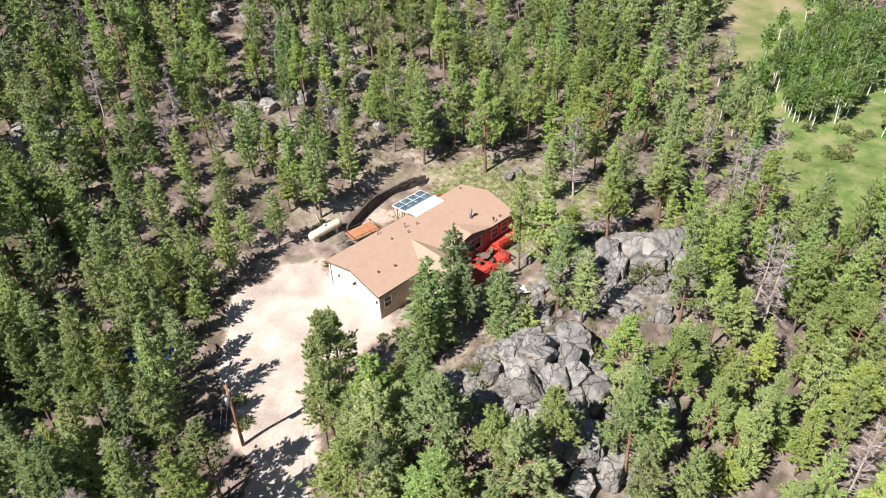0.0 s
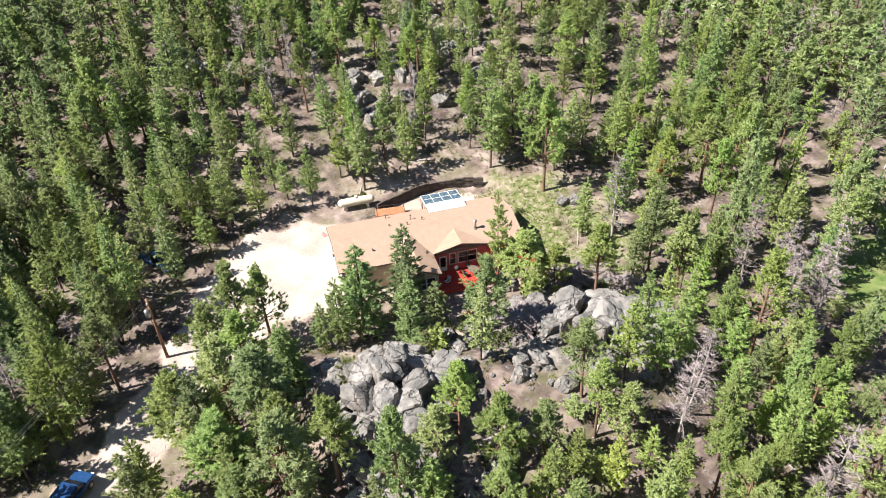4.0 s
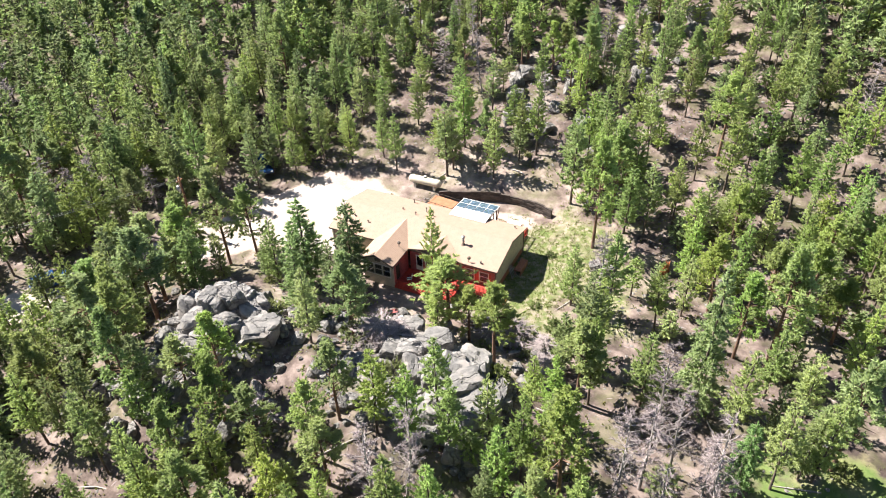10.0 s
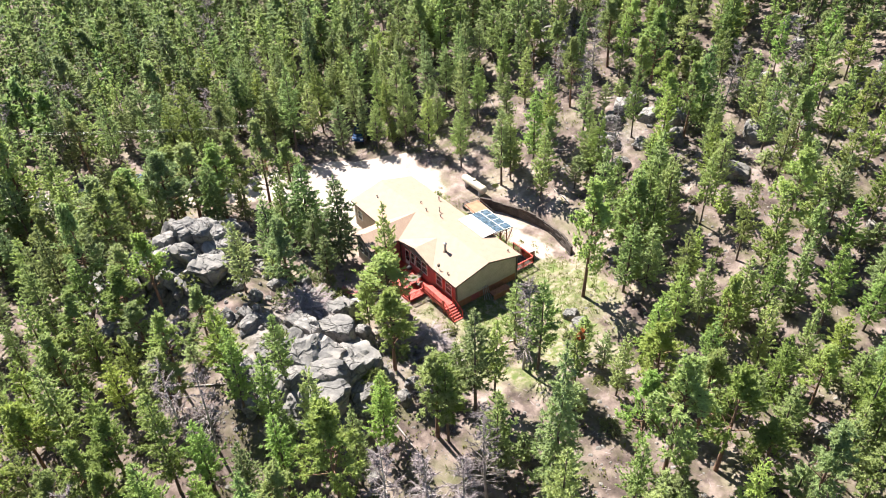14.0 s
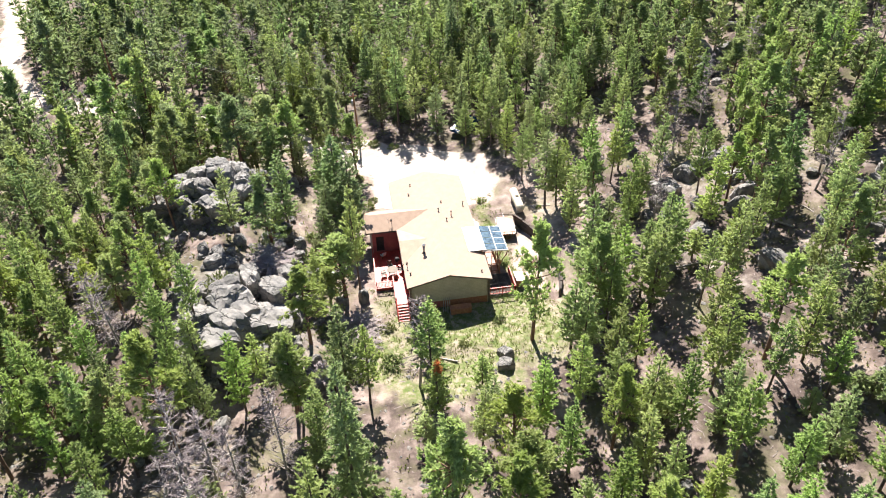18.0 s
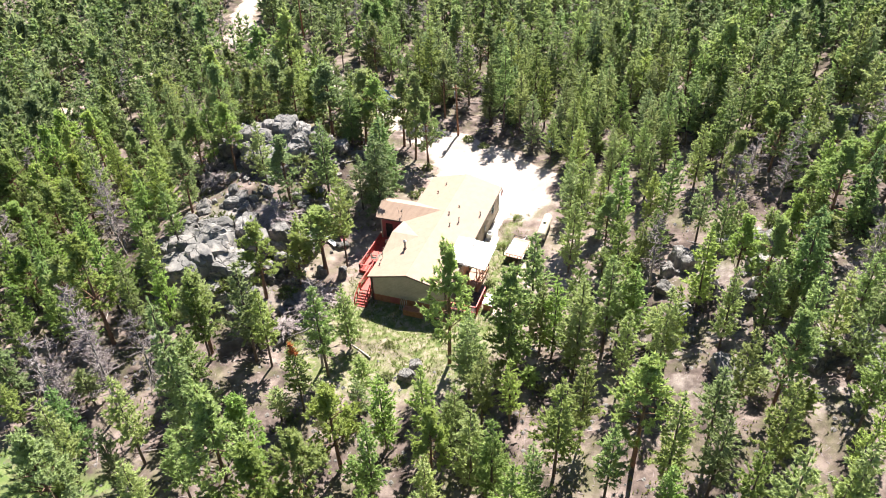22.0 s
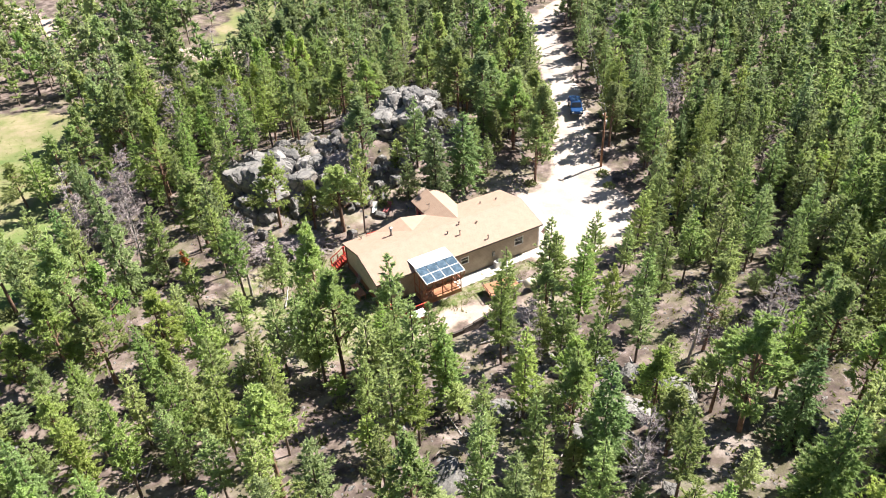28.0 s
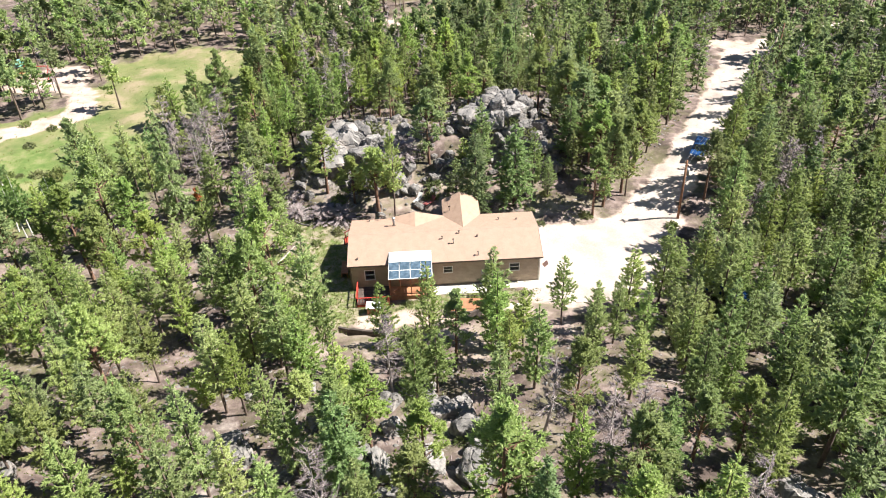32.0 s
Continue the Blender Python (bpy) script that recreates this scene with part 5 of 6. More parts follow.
rv, rf = tufts(np.array([(0, 0, 9.2), (0.1, 0, 9.6), (-0.1, 0.1, 8.8), (0.25, 0, 8.6), (0, 0.3, 9.0), (-0.3, -0.1, 8.4), (0, -0.3, 8.7), (0.1, 0.2, 9.9)]), np.zeros((8, 3)) + (0, 0, 0.4), 16, 0.75, 0.2, rng, True)
new("dead_top", mesh_from("dead_top", rv, rf, M_RUST)).parent = rust
plant("ponderosa", 17.2, 7.1, 14.2, label="tall pine with a long bare trunk in the yard", girth=0.72)
# north of the house
for kind, x, y, h in (("lodgepole", 12.3, 13.8, 12.8), ("lodgepole", 17.4, 18.9, 11.0), ("lodgepole", 11.8, 22.0, 9.2), ("lodgepole", 1.3, 15.4, 10.0),
                      ("lodgepole", -4.8, 14.2, 10.6), ("ponderosa", 7.7, 33.6, 10.2), ("ponderosa", -3.2, 39.6, 11.0), ("ponderosa", -11.4, 39.7, 9.8), ("dead", -7.0, 31.0, 9.0), ("dead", -13.8, 32.4, 7.4)):
    plant(kind, x, y, h)

# stands of trees all round the house, each tree by its place and kind (l lodgepole, p ponderosa, s spruce, d dead)
STANDS = {}
STANDS[0] = [("l", -45.0, -0.6), ("l", -48.1, -1.3), ("l", -56.2, -4.7), ("l", -48.0, -5.0), ("l", -41.6, -4.4), ("l", -34.4, -3.7), ("l", -61.1, -7.1), ("l", -82.6, -14.1), ("l", -40.0, -8.8), ("l", -67.6, -15.9), ("l", -56.9, -14.0), ("l", -62.4, -15.8), ("l", -56.8, -20.7), ("l", -51.8, -19.6), ("p", -19.4, -8.3), ("l", -38.4, -16.6), ("l", -41.2, -19.7), ("l", -53.0, -26.5), ("l", -24.7, -13.1), ("l", -43.2, -23.4), ("l", -56.7, -40.0), ("l", -48.2, -35.0), ("l", -56.8, -45.4), ("l", -31.1, -27.7), ("p", -20.9, -19.1), ("l", -27.0, -31.4), ("p", -23.6, -27.8), ("l", -31.4, -37.8), ("l", -20.6, -24.8), ("l", -37.9, -49.7), ("p", -19.2, -28.2), ("l", -27.7, -41.0), ("p", -21.3, -36.4), ("l", -26.1, -49.7), ("l", -22.8, -43.7), ("p", -15.6, -30.8), ("l", -19.1, -39.3), ("l", -15.8, -38.8), ("l", -16.9, -43.6), ("l", -10.9, -39.8), ("p", -7.9, -31.9), ("p", -5.4, -30.0), ("l", -7.8, -48.7), ("l", -5.7, -45.9), ("p", -4.2, -37.4), ("l", -4.5, -41.1), ("p", -2.9, -33.0), ("l", -1.8, -46.5)]
STANDS[1] = [("l", -0.8, -37.4), ("l", 0.2, -43.8), ("p", 0.6, -33.4), ("l", 4.7, -37.2), ("l", 5.4, -42.1), ("p", 5.5, -32.3), ("p", 5.8, -28.9), ("l", 9.8, -45.8), ("l", 8.7, -39.4), ("p", 12.4, -39.5), ("l", 9.5, -29.0), ("l", 23.1, -70.0), ("d", 12.2, -34.2), ("l", 26.8, -66.6), ("l", 31.0, -75.0), ("d", 14.0, -32.4), ("l", 12.6, -29.1), ("d", 19.3, -43.1), ("l", 18.7, -38.8), ("l", 13.2, -25.1), ("l", 19.7, -35.7), ("l", 15.4, -27.7), ("l", 20.3, -32.2), ("l", 17.8, -24.8), ("l", 26.2, -35.4), ("p", 23.7, -30.9), ("l", 21.0, -25.9), ("l", 27.0, -29.5), ("l", 30.0, -31.3), ("p", 22.9, -23.9), ("s", 33.5, -29.9), ("d", 31.6, -26.0), ("d", 34.7, -22.5), ("d", 27.8, -17.3), ("s", 36.9, -19.8), ("d", 17.4, -7.7), ("s", 29.7, -13.0), ("l", 35.9, -14.3), ("s", 40.6, -15.5), ("l", 28.8, -7.1), ("l", 41.2, -9.9), ("l", 33.5, -7.8), ("l", 37.9, -8.2), ("p", 44.5, -4.2), ("l", 52.7, -3.8), ("p", 34.4, -2.1), ("l", 31.3, -0.6), ("p", 42.9, 1.0)]
STANDS[2] = [("p", 31.8, 2.1), ("l", 67.6, 6.9), ("l", 48.7, 5.7), ("l", 41.7, 5.2), ("l", 56.1, 7.1), ("l", 27.8, 3.7), ("l", 78.0, 10.5), ("p", 34.2, 4.7), ("l", 63.7, 9.5), ("p", 30.4, 5.2), ("d", 38.7, 7.1), ("l", 41.2, 9.3), ("p", 28.8, 8.3), ("l", 48.1, 15.0), ("l", 38.4, 12.0), ("l", 35.0, 11.5), ("p", 31.5, 10.4), ("l", 20.6, 7.7), ("l", 26.1, 10.7), ("l", 42.9, 19.6), ("l", 32.3, 15.6), ("l", 36.7, 18.3), ("l", 27.0, 13.6), ("l", 22.1, 11.5), ("l", 46.4, 24.5), ("l", 39.2, 21.5), ("l", 33.4, 18.8), ("l", 24.3, 14.9), ("l", 37.9, 24.8), ("l", 29.2, 19.7), ("l", 43.8, 30.6), ("l", 49.4, 36.5), ("p", 31.0, 23.7), ("l", 40.6, 32.5), ("l", 25.5, 21.0), ("l", 32.7, 27.9), ("l", 35.9, 30.7), ("p", 27.4, 25.3), ("l", 28.9, 27.8), ("l", 32.4, 32.7), ("l", 29.4, 30.6), ("p", 25.8, 30.3), ("l", 19.2, 23.0), ("l", 27.7, 34.3), ("l", 15.1, 18.8), ("l", 27.6, 39.3), ("l", 21.8, 32.0), ("l", 16.6, 26.5)]
STANDS[3] = [("l", 10.7, 17.9), ("l", 17.4, 30.3), ("l", 22.7, 40.1), ("l", 12.2, 23.1), ("l", 17.0, 36.1), ("l", 13.3, 30.8), ("l", 17.2, 40.0), ("l", 14.2, 38.6), ("l", 5.2, 14.2), ("l", 11.1, 34.1), ("l", 8.3, 28.6), ("l", 11.1, 40.5), ("l", 5.2, 20.7), ("d", 7.9, 40.5), ("p", 6.1, 31.5), ("l", 1.8, 14.7), ("l", 2.5, 29.9), ("p", 1.9, 35.9), ("l", -4.0, 46.6), ("p", -3.2, 36.9), ("l", -2.4, 23.9), ("l", -4.1, 27.9), ("l", -8.1, 38.7), ("l", -4.6, 19.5), ("l", -4.5, 15.5), ("d", -10.8, 35.8), ("l", -7.4, 24.2), ("p", -9.4, 30.5), ("l", -7.4, 17.0), ("p", -17.2, 34.8), ("l", -20.7, 38.3), ("l", -14.8, 26.9), ("l", -12.8, 21.6), ("p", -20.9, 34.0), ("l", -18.9, 29.6), ("l", -25.8, 39.8), ("l", -9.3, 11.9), ("l", -33.9, 41.9), ("l", -30.7, 37.4), ("l", -20.7, 23.2), ("l", -11.8, 13.0), ("l", -16.0, 17.0), ("l", -31.8, 33.1), ("l", -28.0, 29.1), ("l", -21.3, 20.4), ("l", -37.8, 34.3), ("l", -33.5, 29.5), ("l", -14.9, 12.2)]
STANDS[4] = [("l", -26.4, 21.4), ("l", -21.7, 16.3), ("l", -32.9, 22.2), ("l", -41.5, 26.4), ("l", -51.6, 30.2), ("l", -35.3, 19.3), ("l", -40.9, 21.8), ("l", -27.5, 13.3), ("l", -56.5, 26.4), ("l", -63.0, 28.7), ("l", -31.7, 13.7), ("l", -65.8, 25.0), ("l", -38.1, 13.1), ("l", -24.6, 7.8), ("l", -35.6, 10.4), ("l", -31.5, 8.4), ("l", -36.5, 8.1), ("l", -41.3, 6.5), ("l", -28.6, 4.3), ("l", -35.3, 4.6), ("l", -50.7, 6.5), ("l", -44.5, 3.0), ("l", -38.2, 2.3), ("l", -32.4, 1.4)]
for rows in STANDS.values():
    for code, x, y in rows:
        kind = {"l": "lodgepole", "p": "ponderosa", "s": "fir", "d": "dead"}[code]
        if code == "p" and x > 14 and rng.random() < 0.55:
            kind = "lodgepole"
        if 15 < x < 42 and -20 < y < 14 and (rng.random() < 0.4 or any((x - a) ** 2 + (y - b) ** 2 < 9 for a, b in placed)):
            continue
        if -4 < x < 22 and 20 < y < 56 and rng.random() < 0.12:
            continue
        if any(a < x < b and c < y < e for a, b, c, e in KEEP_OUT) or zones(np.array([x]), np.array([y]))[2][0] > 1.5:
            continue
        if math.hypot(x, y) < 60:
            west = 0.8 if x < -25 else 0.0
            plant(kind, x, y, float(np.clip(rng.normal(9.2 + west, 1.0), 7.2, 12.5)), girth=0.98 if west else 0.88)
        else:
            far_woods.append((kind, x, y, float(rng.normal(9.6, 1.0))))
            placed.append((x, y))

# the woods: trees on a loose grid, thinned where the ground is open


def density(x, y):
    """How thickly trees stand, from 0 in the open to 1."""
    x, y = np.asarray(x, float), np.asarray(y, float)
    drive, pad, meadow, trail, yard = zones(x, y)
    d = np.ones(x.shape)
    d = np.where((meadow > -14) & (x > 30), 0.6, d)
    d = np.where((np.abs(x) < 20) & (y > -31) & (y < -9), 0.05, d)
    d = np.where((x > 12) & (x < 36) & (y > -24) & (y < 12), 0.05, d)
    d = np.where((x > -14) & (x < 30) & (y > 14) & (y < 40), 0.2, d)
    d = np.where((y < -70) & (x > -30), np.where(x > 12, 0.5, 0.6), d)
    d = np.where((x > 2) & (x < 24) & (y >= 36) & (y < 60), 0.55, d)
    d = np.where((meadow > -1) | ((x > 44) & (x < 100) & (y > -25) & (y < -3)) | (np.hypot(x + 47, y + 10) < 2.5), 0.012, d)
    shut = (drive > -1.6) | (trail > -0.6)
    for a, b, c, e in KEEP_OUT:
        shut |= (x > a) & (x < b) & (y > c) & (y < e)
    return np.where(shut, 0.0, d)


woods = []
wx, wy = (g.ravel() for g in np.meshgrid(np.arange(-150, 150, 3.0), np.arange(-150, 150, 3.0), indexing="ij"))
wx, wy = wx + rng.uniform(-1.6, 1.6, wx.shape), wy + rng.uniform(-1.6, 1.6, wy.shape)
wd = np.hypot(wx, wy)
chosen = (wd < 130) & (rng.random(wx.shape) < density(wx, wy) * np.where((wd < 52) & ((wx < -28) | ((wy < -26) & (wx > -8))), 0.95, np.where(wd < 50, 0.62, np.where(wd < 62, 0.82, 0.97))))
for d, x, y in zip(wd[chosen], wx[chosen], wy[chosen]):
    if d < 75 and any((x - a) ** 2 + (y - b) ** 2 < 6.0 for a, b in placed):
        continue
    woods.append((float(d), float(x), float(y)))
woods.sort()
n_near = {"lodgepole": 0, "spruce": 0, "fir": 0, "ponderosa": 0, "dead": 0}
for dist, x, y in woods:
    c = rng.random()
    kind = "lodgepole" if c < (0.38 if y < -26 and x > -10 else 0.70) else "ponderosa" if c < 0.86 else "spruce" if c < 0.90 else "fir" if c < 0.925 else "dead"
    h = {"lodgepole": rng.normal(8.9, 1.7), "ponderosa": rng.normal(9.4, 1.6), "spruce": rng.normal(10.0, 2.2), "fir": rng.normal(9.6, 1.6), "dead": rng.normal(8.5, 1.6)}[kind]
    h = min(15.0, max(4.0, h))
    if dist < 56 and n_near[kind] < 230:
        n_near[kind] += 1
        plant(kind, x, y, h + (1.2 if x < -25 else 0.0), girth=0.98 if x < -25 else 0.88)
    else:
        far_woods.append((kind, x, y, h))
LOW = {(kind, k): make_tree(kind, 100 + 7 * k + len(kind), 0.34) for kind in ("lodgepole", "spruce", "fir", "ponderosa", "dead", "aspen") for k in range(5)}


FAR = {(kind, k): make_tree(kind, 100 + 7 * k + len(kind), 0.17) for kind in ("lodgepole", "spruce", "fir", "ponderosa", "dead") for k in range(5)}


def merge_trees(name, which, part_id, mat, label, items):
    Vs, Fs, Ts, n = [], [], [], 0
    for kind, x, y, h in items:
        v, f = (LOW if kind == "aspen" or math.hypot(x, y) < 92 else FAR)[kind, which(kind, x, y)][part_id] or (None, None)
        if v is None:
            continue
        a = (x * 12.9898 + y * 78.233) % 6.283
        s = h / 10.0
        w = (0.55 * s + 0.45) * 0.95
        R = np.array([[math.cos(a) * w, -math.sin(a) * w, 0], [math.sin(a) * w, math.cos(a) * w, 0], [0, 0, s]])
        Vs.append(v @ R.T + (x, y, gz(x, y)))
        Fs.append(f + n)
        Ts.append(np.full(len(v), (x * 0.731 + y * 1.913) % 1.0, np.float32))
        n += len(v)
    me = mesh_from(name, np.concatenate(Vs), np.concatenate(Fs), mat)
    me.attributes.new("tint", "FLOAT", "POINT").data.foreach_set("value", np.concatenate(Ts))
    return me


def pick(kind, x, y):
    return int(abs(x * 3.7 + y * 5.3)) % 5


forest = tagged(thing("distant_forest", (0, 0, 0), "dense green pine forest on the slopes around", "forest"), kind="stuff")
live = [w for w in far_woods if w[0] != "dead"]
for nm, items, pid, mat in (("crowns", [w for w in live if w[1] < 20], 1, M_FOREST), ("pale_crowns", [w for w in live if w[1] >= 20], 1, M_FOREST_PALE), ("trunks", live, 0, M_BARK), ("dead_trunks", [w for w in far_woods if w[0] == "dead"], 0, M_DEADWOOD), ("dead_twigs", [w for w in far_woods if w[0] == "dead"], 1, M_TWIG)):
    ob = new(nm, merge_trees(nm, pick, pid, mat, "", items))
    ob.parent = forest
    tagged(ob, kind="stuff")
aspens = []
for k in range(140):
    u = rng.random()
    px, py = 51 + 46 * u + rng.normal(0, 4.5), -16 + 6 * u + rng.normal(0, 5.2)
    if k % 7 == 0:
        px, py = 92 + rng.normal(0, 12), -14 + rng.normal(0, 8)
    aspens.append(("aspen", px, py, rng.uniform(4.6, 8.0)))
grove = tagged(thing("aspen_grove", (0, 0, 0), "bright green aspen grove with pale trunks by the meadow", "trees"), kind="stuff")
for nm, pid, mat in (("crowns", 1, M_ASPEN), ("trunks", 0, M_ASPENBARK)):
    ob = new(nm, merge_trees(nm, pick, pid, mat, "", aspens))
    ob.parent = grove
    tagged(ob, kind="stuff")

# young pines in the gaps between the grown ones
grown, saplings = list(placed), 0
while saplings < 130:
    gx0, gy0 = grown[int(rng.integers(0, len(grown)))]
    a, q = rng.uniform(0, 6.28), rng.uniform(1.6, 3.2)
    x, y = gx0 + q * math.cos(a), gy0 + q * math.sin(a)
    if math.hypot(x, y) > 55 or (-20 < x < 20 and -18 < y < 12) or density(x, y) < 0.04:
        continue
    plant("lodgepole", x, y, float(rng.uniform(2.6, 5.6)), girth=1.05, young=True)
    saplings += 1

# ---- rocks ----


def rock_mesh(seed, sub):
    """A jointed granite block: a ball cut by flat joints, with worn edges, notches and a rough skin."""
    r = np.random.default_rng(seed)
    cuts = []
    for i in range(3):
        d = np.zeros(3)
        d[i] = 1.0
        d += r.normal(0, 0.16, 3)
        d /= np.linalg.norm(d)
        cuts += [(d, r.uniform(0.6, 0.86)), (-d, r.uniform(0.6, 0.86))]
    for k in range(9):
        d = r.normal(0, 1, 3)
        cuts.append((d / np.linalg.norm(d), r.uniform(0.74, 1.0)))
    notch = [(d / np.linalg.norm(d), r.uniform(-0.3, 0.3)) for d in r.normal(0, 1, (2, 3))]
    bm = bmesh.new()
    bmesh.ops.create_icosphere(bm, subdivisions=sub, radius=1.0)
    for v in bm.verts:
        d = np.array(v.co.normalized())
        reach = sorted(h / max(1e-3, float(n @ d)) for n, h in cuts if n @ d > 0.05)[:2]
        rad = min(1.12, reach[0] - 0.25 * max(0.0, 0.1 - (reach[1] - reach[0])))
        q = Vector(d * rad)
        rough = 0.10 * noise.noise(q * 1.6 + Vector((seed, 0, 0))) + 0.07 * noise.noise(q * 4.1 + Vector((0, seed, 0))) + 0.035 * noise.noise(q * 9.0)
        for n, h in notch:
            rough -= 0.11 * math.exp(-((float(n @ (d * rad)) - h) / 0.07) ** 2)
        v.co = q * (1 + rough)
    me = bpy.data.meshes.new("boulder")
    bm.to_mesh(me)
    bm.free()
    me.polygons.foreach_set("use_smooth", np.ones(len(me.polygons), bool))
    me.set_sharp_from_angle(angle=radians(24))
    me.materials.append(M_GRANITE)
    return me


BIG = [rock_mesh(s, 4) for s in range(11)]
SMALL = [rock_mesh(s + 20, 3) for s in range(6)]


def boulder(parent, x, y, z, size, squash=0.8, name="boulder"):
    lib = BIG if size > 1.1 else SMALL
    ob = new(name, lib[int(rng.integers(0, len(lib)))])
    ob.location = (x, y, z) if parent is None else Vector((x, y, z)) - Vector(parent.location)
    ob.rotation_euler = (rng.normal(0, 0.25), rng.normal(0, 0.25), 0.5 + rng.integers(0, 4) * 1.571 + rng.normal(0, 0.3))
    ob.scale = (size * rng.uniform(0.85, 1.4), size * rng.uniform(0.7, 1.1), size * squash * rng.uniform(0.8, 1.45))
    ob.parent = parent
    return ob


def outcrop(label, x0, y0, spots, fill, spread, turn=0.0, ring=4):
    """A granite outcrop: its large blocks, smaller ones wedged round them, rubble between."""
    o = thing("rock_outcrop", (x0, y0, gz(x0, y0)), label, "rocks")
    for x, y, z, s in spots:
        g = gz(x, y)
        z = min(max(z, g + 0.1 * s), g + 1.15 * s)
        boulder(o, x, y, z, s, 0.9)
        for k in range(ring):
            a, q = rng.uniform(0, 6.28), rng.uniform(0.3, 0.62) * s
            px, py = x + math.cos(a) * s * 1.1, y + math.sin(a) * s * 1.1
            boulder(o, px, py, max(gz(px, py) + 0.15 * q, min(z - s * rng.uniform(0.3, 0.9), gz(px, py) + 0.7 * q)), q)
    for k in range(fill):
        u, v = rng.normal(0, spread[0]), rng.normal(0, spread[1])
        x, y = x0 + u * math.cos(turn) - v * math.sin(turn), y0 + u * math.sin(turn) + v * math.cos(turn)
        s = 0.22 + 0.75 * rng.random() ** 2
        if y > -10.5 and y < 8:
            continue
        boulder(o, x, y, gz(x, y) + s * 0.25, s, 0.75)
    return o


outcrop("tall pile of pale grey granite boulders among pines", -9.5, -26,
        [(-10.2, -24.6, 8.4, 1.5), (-9.0, -23.4, 7.8, 1.4), (-7.3, -21.9, 7.4, 1.35), (-8.7, -21.8, 6.4, 1.4), (-10.5, -22.6, 6.8, 1.5), (-11.8, -23.8, 6.8, 1.5), (-12.6, -25.7, 6.6, 1.5),
         (-10.5, -20.9, 5.0, 1.2), (-8.9, -19.9, 4.4, 1.1), (-12.2, -21.4, 5.4, 1.2), (-9.7, -18.5, 3.6, 1.0), (-14.2, -18.8, 3.6, 1.1), (-13.6, -20.6, 4.4, 1.2), (-14.6, -22.8, 4.4, 1.3), (-16.2, -17.0, 1.6, 0.9), (-15.8, -19.4, 2.8, 1.0),
         (-5.6, -24.8, 5.8, 2.2), (-5.3, -26.8, 5.0, 1.6), (-6.9, -23.2, 6.0, 1.5), (-7.6, -25.9, 6.6, 1.7), (-8.8, -27.4, 6.6, 1.7), (-10.6, -27.0, 6.6, 1.6), (-5.0, -22.4, 4.6, 1.1),
         (-8.8, -29.7, 5.8, 1.8), (-10.8, -29.4, 5.8, 1.6), (-7.0, -28.4, 5.4, 1.4), (-11.4, -31.4, 4.4, 1.8), (-9.0, -32.0, 4.0, 1.8), (-12.8, -28.4, 5.2, 1.5), (-13.4, -30.6, 4.0, 1.5),
         (-12.2, -34.0, 3.2, 1.5), (-9.8, -34.4, 3.0, 1.4), (-14.8, -33.0, 3.0, 1.3), (-17.5, -34.6, 2.4, 1.2), (-12.5, -36.8, 2.2, 1.3), (-4.2, -34.2, 3.0, 1.2), (-5.8, -35.4, 2.6, 1.1), (-3.0, -33.0, 3.0, 0.9), (-19.4, -35.6, 1.6, 1.0)], 90, (4.8, 6.0), ring=3)
outcrop("broken ridge of grey granite slabs below the deck", 9, -20,
        [(9.0, -18.2, 4.2, 2.0), (13.1, -19.2, 2.2, 3.1), (11.3, -21.6, 3.2, 2.7), (9.6, -22.6, 4.5, 1.9), (8.0, -20.2, 4.4, 1.4), (6.4, -20.4, 4.6, 1.2), (5.2, -14.8, 2.2, 1.3), (3.6, -16.8, 2.8, 1.3), (9.3, -15.2, 2.4, 1.1), (6.2, -17.0, 3.2, 1.8),
         (7.6, -16.6, 2.8, 1.1), (11.2, -17.0, 2.4, 1.2), (13.6, -21.9, 2.8, 2.2), (15.2, -24.0, 1.6, 2.7), (16.6, -26.0, 1.2, 1.8), (17.4, -23.4, 1.7, 1.2), (18.4, -24.8, 1.0, 1.0), (17.2, -20.0, 1.0, 0.9), (16.5, -18.2, 1.2, 1.0), (12.6, -24.4, 3.4, 2.0),
         (10.4, -25.8, 3.9, 1.4), (8.4, -24.6, 4.2, 1.3), (8.6, -27.4, 3.8, 1.2), (13.2, -27.2, 2.8, 1.5), (15.6, -27.6, 1.8, 1.2), (4.2, -19.4, 3.2, 1.0), (1.4, -25.8, 3.9, 0.9), (3.8, -24.2, 4.0, 1.1), (0.2, -15.8, 1.6, 0.9), (-0.8, -17.8, 2.4, 0.8), (2.6, -14.2, 1.0, 0.8),
         (-2.4, -15.8, 1.6, 0.7), (-4.4, -17.4, 2.6, 0.9), (4.8, -27.6, 4.0, 1.1)], 150, (5.8, 4.4), -0.25)
rubble = thing("rock_outcrop", (15.6, -11.2, gz(15.6, -11.2)), "low rubble of grey granite below the yard", "rocks")
for k in range(34):
    x, y = 15.4 + rng.normal(0, 1.7), -11.3 + rng.normal(0, 0.9)
    boulder(rubble, x, y, gz(x, y) + 0.12, 0.2 + 0.5 * rng.random() ** 1.5, 0.75)
tagged(boulder(None, 7.1, -9.1, gz(7.1, -9.1) + 0.35, 0.95, 1.0), "dark upright granite boulder beside the red deck", "rock", "loose boulders")
ledges = [(0.8, 27.4, 1.6), (1.9, 25.6, 1.3), (-1.8, 30.5, 1.7), (-1.6, 35.2, 1.8), (7.0, 32.8, 1.9), (9.9, 27.5, 1.5), (16.6, 31.6, 2.0), (12.3, 22.8, 1.1), (4.5, 29.5, 1.5)]
